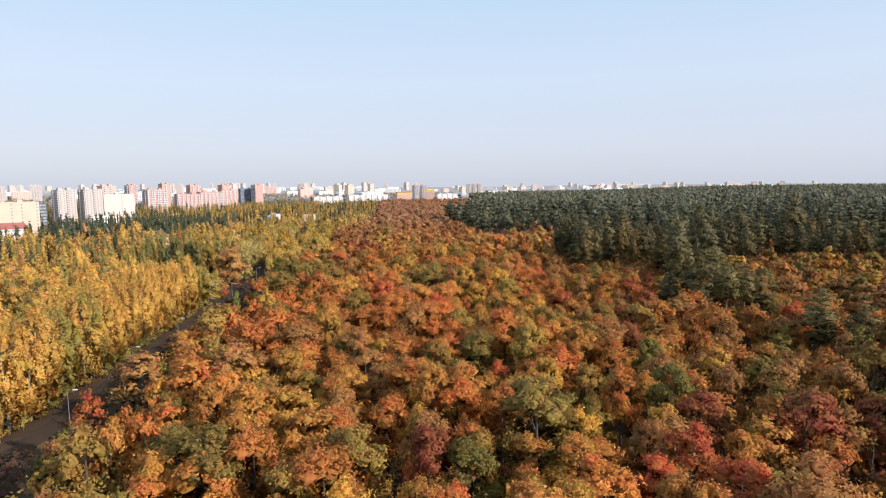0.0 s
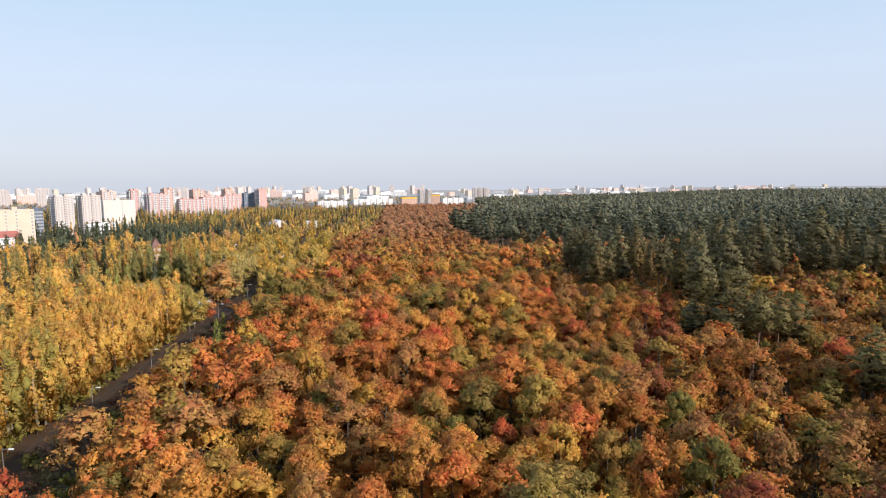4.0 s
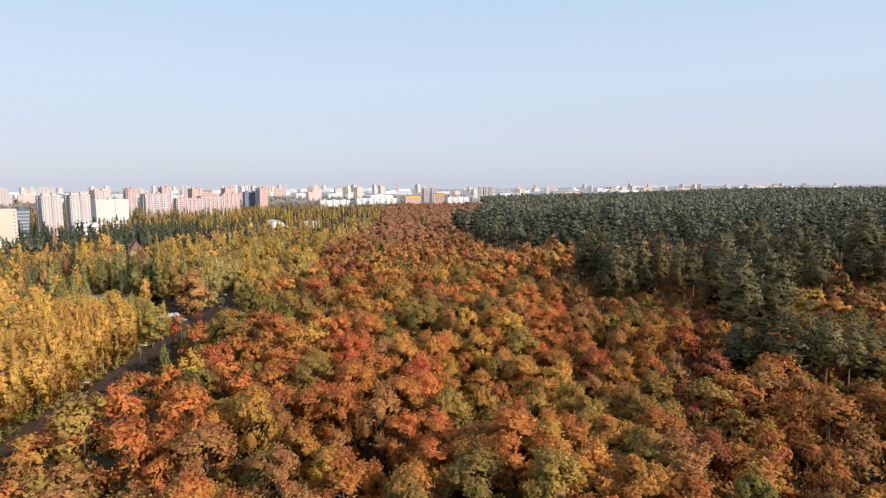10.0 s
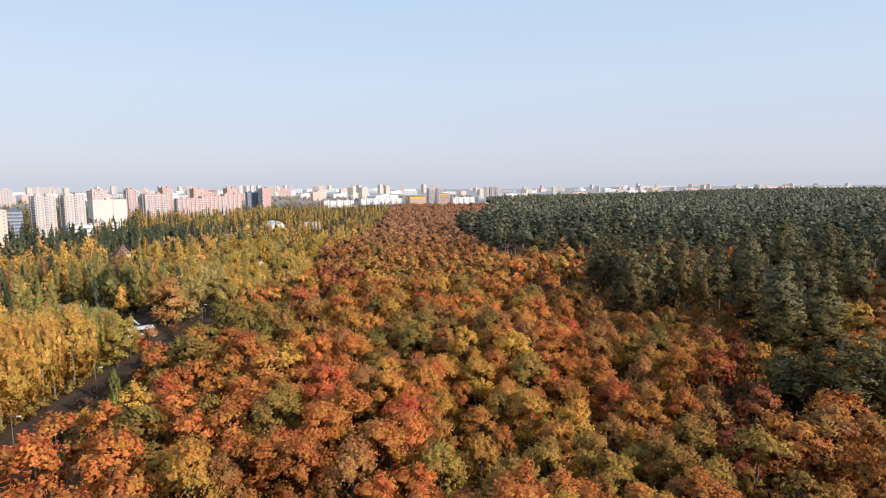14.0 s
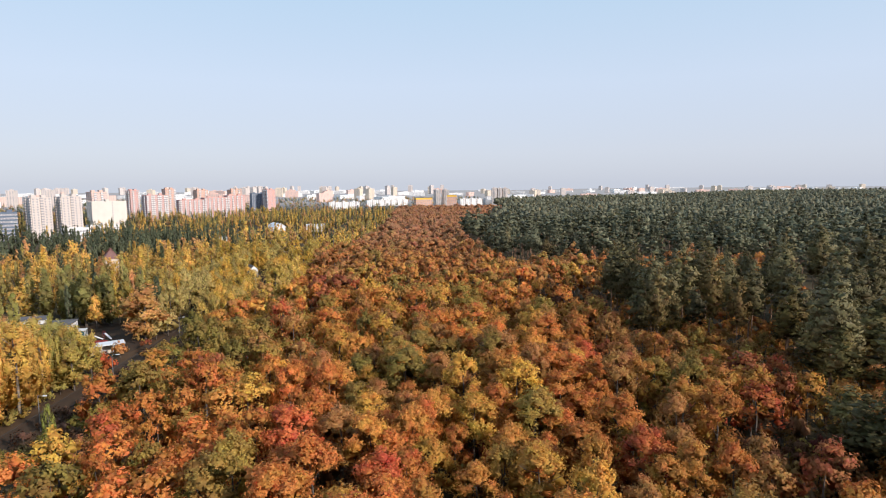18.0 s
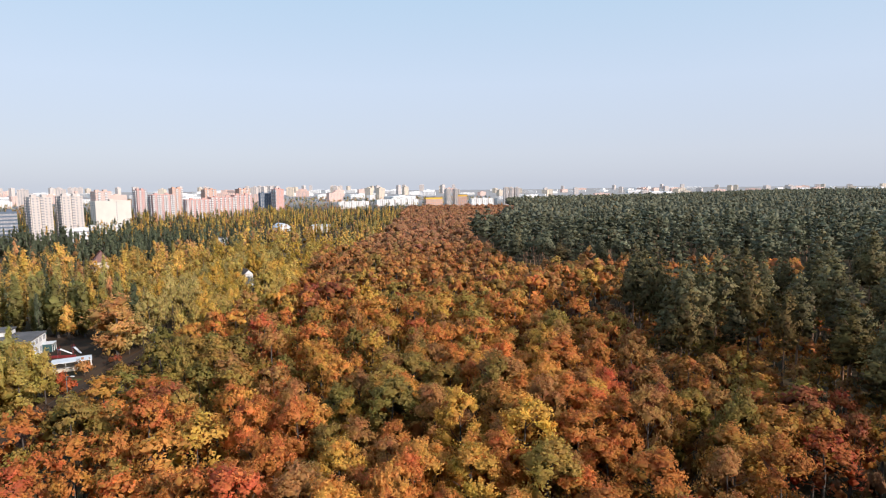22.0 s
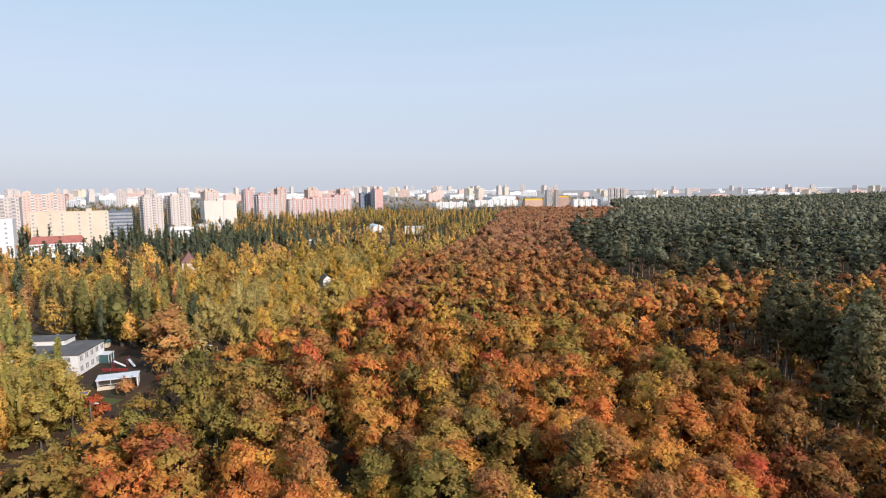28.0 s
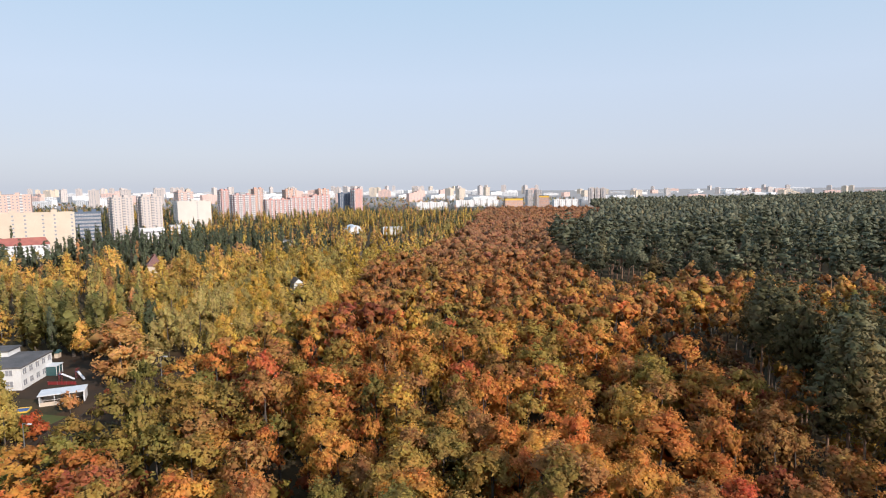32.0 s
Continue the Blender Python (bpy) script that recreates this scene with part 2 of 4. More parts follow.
# ---- trees as arrays ----
OCTA_V = np.array([(1, 0, 0), (-1, 0, 0), (0, 1, 0), (0, -1, 0), (0, 0, 1), (0, 0, -1)], dtype=float)
OCTA_F = np.array([(0, 2, 4), (2, 1, 4), (1, 3, 4), (3, 0, 4), (2, 0, 5), (1, 2, 5), (3, 1, 5), (0, 3, 5)])


def heart(rng, centre, radii, mid, tone):
    """The dense, ragged inside of a leafy mass."""
    a = rng.uniform(0, 1.57)
    turn = np.array(((math.cos(a), -math.sin(a), 0), (math.sin(a), math.cos(a), 0), (0, 0, 1)))
    v = (OCTA_V * (1 + rng.uniform(-0.3, 0.3, (6, 1)))) @ turn
    p = v * radii + centre
    n = unit(v) * 0.6 + unit(p - mid) * 0.6 + rng.normal(0, 0.25, (6, 3))
    return p, OCTA_F, toned(unit(n), tone * rng.uniform(0.6, 1.1, (6, 1)))


def sprays(rng, pos, normal, shade, tone, size, slim=0.62, wild=0.34):
    """Small folded leaf sprays at the places given, facing roughly along the normals."""
    k = len(pos)
    nrm = normal + rng.normal(0, wild, (k, 3))
    nrm /= np.linalg.norm(nrm, axis=1)[:, None] + 1e-9
    side = np.cross(nrm, rng.normal(0, 1, (k, 3)))
    side /= np.linalg.norm(side, axis=1)[:, None] + 1e-9
    up = np.cross(nrm, side)
    s = size * rng.uniform(0.6, 1.4, (k, 1))
    tip = rng.uniform(-0.3, 0.3, (k, 1)) * s
    v = np.stack([pos - up * s * 1.15 - side * s * slim * rng.uniform(0, 1.1, (k, 1)), pos + side * s * slim * 1.6 + nrm * tip,
                  pos + up * s * 1.15 - side * s * slim * rng.uniform(0, 1.1, (k, 1))], axis=1)
    return v.reshape(-1, 3), np.arange(3 * k).reshape(k, 3), np.repeat(toned(unit(shade), tone), 3, axis=0)


def stem(points, radii, sides=6):
    """A tapering tube through the points."""
    rings = []
    for p, r in zip(points, radii):
        a = np.arange(sides) * 2 * np.pi / sides
        rings.append(np.stack([p[0] + r * np.cos(a), p[1] + r * np.sin(a), np.full(sides, p[2])], axis=1))
    v = np.concatenate(rings)
    q = [[i * sides + j, i * sides + (j + 1) % sides, (i + 1) * sides + (j + 1) % sides, (i + 1) * sides + j]
         for i in range(len(points) - 1) for j in range(sides)]
    n = np.concatenate([np.stack([np.cos(a), np.sin(a), np.zeros(sides)], axis=1)] * len(points))
    return v, halves(q), toned(n, 1.0)


def boughs(rng, count, spread, crown, drop, rough, lobes, reach, small, large):
    """Sub-crowns of a spreading tree, each made of a few uneven leafy masses."""
    out = []
    lean, la = rng.uniform(0.2, 1.0), rng.uniform(0, 6.28)
    for i in range(count):
        a = i * 2.4 + rng.uniform(-0.5, 0.5)
        r = spread * math.sqrt((i + 0.25) / count) * rng.uniform(0.8, 1.15)
        z = crown - drop * r * r + rng.normal(0, rough) + lean * math.cos(a - la) * r * 0.3
        for _ in range(lobes):
            o = rng.normal(0, 1, 3)
            o = o / np.linalg.norm(o) * reach * rng.uniform(0.55, 1.1)
            w = rng.uniform(small, large)
            out.append(((r * math.cos(a) + o[0], r * math.sin(a) + o[1], z + abs(o[2]) * 0.9 - 0.3), (w, w, w * rng.uniform(0.75, 1.2))))
    return out


def strands(rng, count, wide, low, high, thin, tall):
    """Upright plumes of foliage round a straight stem."""
    out = []
    for i in range(count):
        f = (i + 0.5) / count
        a = i * 2.4 + rng.uniform(-0.4, 0.4)
        full = math.sin(math.pi * (0.27 + 0.69 * f)) ** 0.75
        r = wide * full * rng.uniform(0.35, 1.1)
        w = thin * (0.45 + 0.65 * full) * rng.uniform(0.8, 1.15)
        out.append(((r * math.cos(a), r * math.sin(a), low + (high - low) * f), (w, w, tall * rng.uniform(0.75, 1.2) * (0.55 + 0.5 * full))))
    return out


def lobes_of(kind, rng, few=1):
    """The leafy masses of a crown: centre and radii of each, in metres."""
    out = []
    if kind == "oak":
        out = boughs(rng, 9 if few == 1 else 6, 2.7, 15.6, 0.50, 0.55, 4 if few == 1 else 2, 0.95 if few == 1 else 0.8, *((0.85, 1.35) if few == 1 else (1.1, 1.6)))
        for i in range(7 if few == 1 else 4):
            a = i * (0.9 if few == 1 else 1.57) + rng.uniform(-0.3, 0.3)
            out.append(((2.7 * math.cos(a), 2.7 * math.sin(a), rng.uniform(7.8, 11.2)), (1.6, 1.6, 1.9)))
    elif kind == "pine":
        start = rng.uniform(10.5, 15.5)
        top = 25.2
        rows = 9 if few == 1 else 5
        wide = rng.uniform(2.9, 3.9)
        for i in range(rows):
            f = i / (rows - 1)
            reach = wide * (1.04 - f) ** 0.48 * (0.5 + 0.5 * min(1.0, (f + 0.08) / 0.3)) * rng.uniform(0.85, 1.1)
            z = start + (top - start) * f
            out.append(((0, 0, z), (reach * 0.42 + 0.2, reach * 0.42 + 0.2, (top - start) / rows * 0.75)))
            turn = rng.uniform(0, 6.28)
            pads = (4 if f < 0.7 else 3) if few == 1 else 2
            for k in range(pads):
                if rng.uniform() < 0.14 and few == 1:
                    continue
                a = turn + k * 6.283 / pads + rng.uniform(-0.4, 0.4)
                e = reach * rng.uniform(0.5, 0.82)
                w = (0.42 * reach + 0.3) * rng.uniform(0.85, 1.2) * (1.0 if few == 1 else 1.3)
                out.append(((e * math.cos(a), e * math.sin(a), z + rng.normal(0, 0.3) + 0.1 * e), (w, w, w * rng.uniform(0.6, 0.9))))
    elif kind == "poplar":
        out = strands(rng, 20, 0.8, 1.8, 18.6, 0.85, 2.5)
    elif kind == "birch":
        out = strands(rng, 34, 2.4, 1.6, 18.4, 0.85, 2.7)
    elif kind == "round":
        for i in range(9):
            f = (i + 0.5) / 9
            a = i * 2.4 + rng.uniform(-0.5, 0.5)
            r = 3.1 * math.sqrt(max(0.05, 1 - (2 * f - 0.85) ** 2)) * rng.uniform(0.5, 1.0)
            for _ in range(3):
                o = rng.normal(0, 0.6, 3)
                w = rng.uniform(1.25, 1.85)
                out.append(((r * math.cos(a) + o[0], r * math.sin(a) + o[1], 3.4 + 10.6 * f + o[2]), (w, w, w * 1.2)))
    elif kind == "far_pine":
        out = [((rng.uniform(-.5, .5), rng.uniform(-.5, .5), 14.5), (2.5, 2.5, 4.6)), ((rng.uniform(-.6, .6), rng.uniform(-.6, .6), 20.0), (2.1, 2.1, 4.6))]
    elif kind == "far_oak":
        for i in range(5):
            a = i * 1.257 + rng.uniform(-.4, .4)
            out.append(((2.1 * math.cos(a), 2.1 * math.sin(a), rng.uniform(11.5, 13.8)), (1.9, 1.9, 2.1)))
        out.append(((0, 0, 14.6), (1.9, 1.9, 1.9)))
    elif kind == "far_poplar":
        out = strands(rng, 6, 0.55, 3.5, 17.6, 1.15, 3.4)
    elif kind == "far_round":
        for i in range(7):
            a = i * 2.4 + rng.uniform(-.4, .4)
            f = i / 6
            out.append(((2.0 * (1 - .6 * f) * math.cos(a), 2.0 * (1 - .6 * f) * math.sin(a), 6.0 + 11.0 * f), (1.9 - .6 * f, 1.9 - .6 * f, 2.6 - .6 * f)))
    else:  # shrub
        for i in range(6):
            a = i * 1.05 + rng.uniform(-0.4, 0.4)
            r = rng.uniform(0.2, 1.3)
            w = rng.uniform(0.9, 1.3)
            out.append(((r * math.cos(a), r * math.sin(a), rng.uniform(1.0, 2.6)), (w, w, w)))
    return out


TOP = {"oak": 16.8, "pine": 26.2, "poplar": 21.0, "birch": 21.0, "round": 16.0, "shrub": 3.6, "far_pine": 25.0, "far_oak": 16.8, "far_poplar": 21.0, "far_round": 21.0}


# how a crown is made: heart of the masses, leaf tone spread, roundness of shading, upright pull of twigs, roughness of shading
HABIT = {"oak": (0.66, 0.22, 0.70, 0.35, 0.28), "pine": (0.60, 0.14, 0.95, 0.4, 0.12), "birch": (0.55, 0.16, 0.85, 0.88, 0.15),
         "poplar": (0.74, 0.22, 0.7, 0.88, 0.24), "round": (0.60, 0.24, 0.6, 0.35, 0.32)}


def crown_arrays(kind, leaves, size, rng, few=1):
    lobes = lobes_of(kind, rng, few)
    heart_size, spread, full, lift, rough = HABIT.get(kind, ({"far_oak": 0.8, "far_pine": 0.85}.get(kind, 0.64), 0.24, 0.7, 0.4, 0.16))
    if leaves < 1200:                # calmer shading for trees further off
        rough, spread, heart_size = rough * 0.6, spread * 0.75, heart_size * (1.0 if few > 1 or leaves < 200 else 0.7)
    area = np.array([r[0] * r[2] for _, r in lobes])
    share = np.maximum(1, np.round(leaves * area / area.sum())).astype(int)
    at = np.array([c for c, _ in lobes])
    mid = at.mean(axis=0)
    out = []
    for (c, r), k in zip(lobes, share):
        c, r = np.array(c), np.array(r)
        clump = rng.uniform(0.88, 1.12)
        out.append(heart(rng, c, r * heart_size, mid, clump))
        # twigs spring outward and up from the mass, with leaves strung along each
        twigs = max(1, k // 6)
        d = rng.normal(0, 1, (twigs * 3, 3))
        away = (c - mid) / (np.linalg.norm(c - mid) + 1e-6)
        d = unit(d)
        score = d @ away * 0.5 + d[:, 2] * 0.6 + rng.uniform(0, 1.1, len(d))
        d = d[np.argsort(-score)[:twigs]]
        way = unit(d * (1 - lift) + np.array((0, 0, lift)))
        which = rng.integers(0, twigs, k)
        along = rng.uniform(0, 1, (k, 1)) ** 0.8
        d, way = d[which], way[which]
        grow = 0.42 * rng.uniform(0.7, 1.3, (twigs, 1))[which]
        inner = rng.uniform(0, 1, (k, 1)) < 0.45          # leaves that close the mass between the twigs
        d = np.where(inner, unit(d + rng.normal(0, 0.55, (k, 3))), d)
        at_leaf = c + d * r * np.where(inner, rng.uniform(0.5, 0.9, (k, 1)), 0.72 + 0 * along) + way * r * along * np.where(inner, 0.12, grow) + rng.normal(0, 0.08, (k, 3)) * r.mean()
        round_crown = unit((at_leaf - mid) / (at.std(axis=0) + 0.4))
        shade = unit(d * (1.2 - full) + round_crown * full + np.array((0, 0, 0.1))) + rng.normal(0, rough, (k, 3))
        tone = clump * rng.uniform(1 - spread, 1 + spread, (k, 1)) * rng.uniform(0.9, 1.1, (twigs, 1))[which]
        out.append(sprays(rng, at_leaf, shade, shade, tone, size))
    return merge(out)


def trunk_arrays(kind, rng, sides=6, limbs=4):
    top = TOP[kind]
    if kind == "shrub":
        return stem([(0, 0, 0), (0.05, 0, 2.2)], (0.08, 0.03), 4)
    kind = {"far_pine": "pine", "far_oak": "oak", "far_poplar": "poplar", "far_round": "birch"}.get(kind, kind)
    r0 = {"oak": 0.28, "pine": 0.24, "poplar": 0.26, "birch": 0.2, "round": 0.24}[kind]
    bend = rng.uniform(-0.35, 0.35, (4, 2))
    hs = (0, 0.3, 0.6, 0.82)
    pts = [(bend[i][0] * hs[i], bend[i][1] * hs[i], hs[i] * top) for i in range(4)]
    out = [stem(pts, (r0, r0 * 0.8, r0 * 0.5, r0 * 0.15), sides)]
    for i in range(limbs):
        a, h = i * 2.4 + rng.uniform(0, 1), rng.uniform(0.45, 0.8) * top
        reach = {"oak": 2.8, "pine": 1.6, "poplar": 0.8, "birch": 1.8, "round": 2.2}[kind]
        out.append(stem([(0, 0, h), (reach * 0.6 * math.cos(a), reach * 0.6 * math.sin(a), h + 1.0),
                         (reach * math.cos(a), reach * math.sin(a), h + 2.2)], (r0 * 0.35, r0 * 0.22, 0.03), 4))
    return merge(out)


BARK_OF = {"oak": BARK, "pine": PINE_BARK, "poplar": BARK, "birch": BIRCH_BARK, "round": BARK, "shrub": BARK, "far_pine": PINE_BARK, "far_oak": BARK, "far_poplar": BARK, "far_round": BIRCH_BARK}
# leaf sprays and their size: trees near the flight, then the wood further off
NEAR = {"oak": (3300, 0.15), "pine": (1900, 0.20), "poplar": (1400, 0.17), "birch": (3200, 0.145), "round": (1500, 0.22), "shrub": (220, 0.22)}


# ---- the lie of the land ----
def smooth(a, b, v):
    t = np.clip((v - a) / (b - a), 0, 1)
    return t * t * (3 - 2 * t)


def land(x, y):
    """Height of the ground: flat, with a long low hill under the pine wood."""
    return 9.0 * smooth(420, 1300, x) * smooth(500, 1500, y + 0.4 * x)


def road_x(y):
    return -72.5 - 0.088 * y


def oak_edge(y):
    """Western edge of the oak wood."""
    return road_x(y) + np.interp(y, [100, 200, 245, 265, 288, 302, 330, 360, 400, 450, 520, 600], [21, 25, 22, 19, 20, 28, 38, 39, 33, 33, 40, 57])


def clump_here(x, y):
    """Small groups of pines standing out in the oak wood."""
    return (((x - 85) / 16) ** 2 + ((y - 180) / 10) ** 2 < 1) | (np.hypot(x - 95, y - 136) < 8) | (((x - 95) / 12) ** 2 + ((y - 226) / 14) ** 2 < 1) | (np.hypot(x - 90, y - 211) < 6)


def pine_here(x, y):
    """Where pines stand instead of oaks."""
    rear_edge = np.interp(y, [412, 433, 484, 560, 660, 930, 1230, 1530, 2200], [34, 28, 20, 4, 6, 50, 122, 240, 520])
    rear = (y > 412 + 0.10 * (x - 35)) & (x > rear_edge)
    near = (x > np.interp(y, [228, 250, 290, 345], [58, 55, 58, 68])) & (y > 253 - np.clip((x - 72) * 0.9, 0, 15) + np.clip((x - 100) * 0.6, 0, 34) - np.clip((x - 170) * 0.5, 0, 60))
    glade = (y > 338 + 0.10 * (x - 60)) & (y < 414 + 0.10 * (x - 35)) & (x < 150)
    return rear | (near & ~glade) | clump_here(x, y)


# yards, roads and buildings that keep trees away: x0, x1, y0, y1
OPEN = [(-103, -87, 362, 420), (-120, -96, 251, 267), (-232, -212, 602, 637), (-182, -166, 482, 511), (-425, -338, 462, 560), (-405, -350, 600, 668), (-185, -160, 722, 785), (-219, -200, 415, 450), (-123, -106, 412, 434), (-164, -122, 274, 306), (-150, -107, 264, 308), (-122, -101, 265, 284), (-132, -108, 284, 303), (-255, -198, 712, 830)]


def open_ground(x, y):
    hit = np.abs(x - road_x(y)) < 6.0
    for x0, x1, y0, y1 in OPEN:
        hit |= (x > x0) & (x < x1) & (y > y0) & (y < y1)
    return hit


def in_lane(p):
    """The gap in the trees through which the gabled house shows."""
    way = np.array((-39.0, 81.0)) / np.hypot(39.0, 81.0)
    off = p - np.array((-78.0, 345.0))
    return (np.abs(off[:, 0] * way[1] - off[:, 1] * way[0]) < 5.2) & (off @ way > 0) & (off @ way < 86)


RNG = np.random.default_rng(11)


def scatter(x0, x1, y0, y1, step, jitter=0.36):
    gx, gy = np.meshgrid(np.arange(x0, x1, step), np.arange(y0, y1, step))
    gx = gx + (np.arange(gx.shape[0]) % 2)[:, None] * step * 0.5
    p = np.stack([gx.ravel(), gy.ravel()], axis=1)
    return p + RNG.uniform(-jitter, jitter, p.shape) * step


RUST, AMBER, OLIVE, GREEN, RED = (0.60, 0.25, 0.058), (0.64, 0.33, 0.07), (0.42, 0.30, 0.066), (0.25, 0.222, 0.052), (0.60, 0.175, 0.06)
BROWN, GOLD, MAROON, ORANGE = (0.48, 0.255, 0.08), (0.66, 0.41, 0.075), (0.40, 0.135, 0.055), (0.66, 0.26, 0.065)
OAK_COLOURS = np.array([RUST, AMBER, OLIVE, GREEN, RED, BROWN, GOLD, MAROON, ORANGE]) * (1.1, 1.08, 1.2)
# trees whose colour stands out: x, y, index in OAK_COLOURS
MARKED = [(36, 71, 4), (30, 76, 4), (-3, 77, 7), (14, 115, 4), (-15, 167, 8), (-12, 158, 8), (-27, 196, 8), (-20, 175, 8),
          (-12, 153, 8), (14, 112, 8), (-46, 200, 8), (-56, 192, 8), (33, 204, 8), (76, 221, 4), (72, 195, 7),
          (-60, 154, 4), (-5, 276, 4), (64, 198, 4), (35, 209, 8), (33, 214, 8), (28, 325, 8), (36, 231, 4), (-30, 211, 8), (-51, 202, 8), (26, 249, 6), (0, 150, 8)]


def oak_palette(p):
    """Colour of each oak by its place: fiery in the middle, greener by the road and further on."""
    x, y = p[:, 0], p[:, 1]
    n = len(p)
    wave = np.sin(x * 0.051 + 1.3 * np.sin(y * 0.023)) + np.sin(y * 0.047 + x * 0.02)
    w = np.tile(np.array([26, 26, 18, 7, 1.5, 11, 9, 1.2, 4.0]), (n, 1))
    fiery = smooth(118, 140, y) * (1 - smooth(200, 214, y)) * (1 - smooth(0, 22, x)) * (smooth(-60, -44, x) + (y > 165) * (1 - smooth(-60, -44, x)))
    w[:, 4] += 1.5 * fiery
    w[:, 8] += 50 * fiery
    w[:, 2] *= 1 - 0.75 * fiery
    green = smooth(190, 215, y) * (1 - smooth(-56, -38, x)) * (1 - smooth(262, 290, y))
    w[:, 2] += 45 * green
    w[:, 3] += 80 * green
    w[:, 0] *= 1 - 0.7 * green
    dusky = smooth(28, 50, x) * (1 - smooth(280, 340, y))
    w[:, 5] += 36 * dusky
    w[:, 0] += 14 * dusky
    w[:, 7] += 8 * dusky
    w[:, 3] += 8 * dusky
    w[:, 6] *= 1 - 0.6 * dusky
    far = smooth(300, 420, y)
    w[:, 0] += 45 * far
    w[:, 5] += 50 * far
    w[:, 2] *= 1 - 0.6 * far
    w[:, 3] *= 1 - 0.6 * far
    w[:, 2] += 14 * np.clip(wave, 0, 2)
    w[:, 5] += 10 * np.clip(-wave, 0, 2)
    w /= w.sum(axis=1)[:, None]
    pick = (w.cumsum(axis=1) < RNG.uniform(0, 1, (n, 1))).sum(axis=1)
    for mx, my, k in MARKED:
        d = np.hypot(x - mx, y - my)
        if n and d.min() < 7:
            pick[np.argmin(d)] = k
    c = OAK_COLOURS[np.clip(pick, 0, 8)] * RNG.uniform(0.8, 1.15, (n, 1)) * (1 - 0.2 * dusky[:, None])
    calm = np.where(np.isin(pick, (4, 7, 8)), 0.15, 0.35)[:, None]
    # far oaks fade to pinkish brown: distance haze put into the leaf colour
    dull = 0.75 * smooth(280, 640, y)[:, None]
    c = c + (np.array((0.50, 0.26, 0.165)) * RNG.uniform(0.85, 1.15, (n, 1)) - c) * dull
    return c + (np.array((0.55, 0.25, 0.08)) - c) * RNG.uniform(0.1, 1.0, (n, 1)) * calm, pick


def wood(name, label, kind, p, colour, height, leaves, size, variants=5, trunk=True, sides=4, broad=1.0, few=1):
    """Many trees of one kind joined as one wood."""
    if not len(p):
        return None
    rng = np.random.default_rng(len(p) + int(leaves))
    pick = rng.integers(0, variants, len(p))
    vs, qs, cs, ss, ns, base = [], [], [], [], [], 0
    for k in range(variants):
        sel = np.nonzero(pick == k)[0]
        if not len(sel):
            continue
        for slot in range(2 if trunk else 1):
            v, q, nv = crown_arrays(kind, leaves, size, rng, few) if slot == 0 else trunk_arrays(kind, rng, sides, 0)
            s = height[sel] / TOP[kind]
            wide = s * rng.uniform(0.75, 1.3, len(sel)) * broad
            a = rng.uniform(0, 2 * np.pi, len(sel))
            ca, sa = np.cos(a)[:, None], np.sin(a)[:, None]
            X = (v[None, :, 0] * ca - v[None, :, 1] * sa) * wide[:, None] + p[sel, 0][:, None]
            Y = (v[None, :, 0] * sa + v[None, :, 1] * ca) * wide[:, None] + p[sel, 1][:, None]
            Z = v[None, :, 2] * s[:, None] + land(p[sel, 0], p[sel, 1])[:, None]
            vs.append(np.stack([X, Y, Z], axis=2).reshape(-1, 3))
            ns.append(np.stack([nv[None, :, 0] * ca - nv[None, :, 1] * sa, nv[None, :, 0] * sa + nv[None, :, 1] * ca,
                                np.broadcast_to(nv[None, :, 2], X.shape), np.broadcast_to(nv[None, :, 3], X.shape)], axis=2).reshape(-1, 4))
            off = np.arange(len(sel))[:, None, None] * len(v) + base
            qs.append((q[None] + off).reshape(-1, 3))
            cs.append(np.repeat(colour[sel], len(v), axis=0))
            ss.append(np.full(len(sel) * len(q), slot))
            base += len(sel) * len(v)
    me = tri_mesh(name, np.concatenate(vs), np.concatenate(qs), (NEEDLE_WOOD if kind.endswith("pine") else LEAF_WOOD, BARK_OF[kind]), np.concatenate(ss), np.concatenate(cs), np.concatenate(ns))
    return tagged(new(name, me), label, "wood", kind="stuff")


PROTO = {}


def tree_meshes(kind, variants):
    if kind not in PROTO:
        rng = np.random.default_rng(len(kind) * 7)
        PROTO[kind] = []
        for _ in range(variants):
            k, size = NEAR[kind]
            cv, cq, cn = crown_arrays(kind, k, size, rng)
            tv, tq, tn = trunk_arrays(kind, rng)
            PROTO[kind].append((tri_mesh("crown", cv, cq, (NEEDLE_TREE if kind == "pine" else LEAF_TREE,), normals=cn), tri_mesh("trunk", tv, tq, (BARK_OF[kind],), normals=tn)))
    return PROTO[kind]


def plant(name, kind, p, colour, height, labels, category, group, variants=6, broad=1.0):
    """Single trees, each with a trunk and a crown of its own colour."""
    sets = tree_meshes(kind, variants)
    for i in range(len(p)):
        s = height[i] / TOP[kind]
        wide = s * RNG.uniform(0.8, 1.3) * broad
        at = pose(p[i, 0], p[i, 1], float(land(p[i, 0], p[i, 1])), 0, 0, RNG.uniform(0, 360)) @ Matrix.Diagonal((wide, wide, s, 1))
        tree = thing(name, labels[i] if isinstance(labels, list) else labels, category, group, at=at)
        crown, trunk = sets[int(RNG.integers(0, len(sets)))]
        c = part("crown", crown, None, tree)
        c.color = (*colour[i], 1)
        part("trunk", trunk, None, tree)


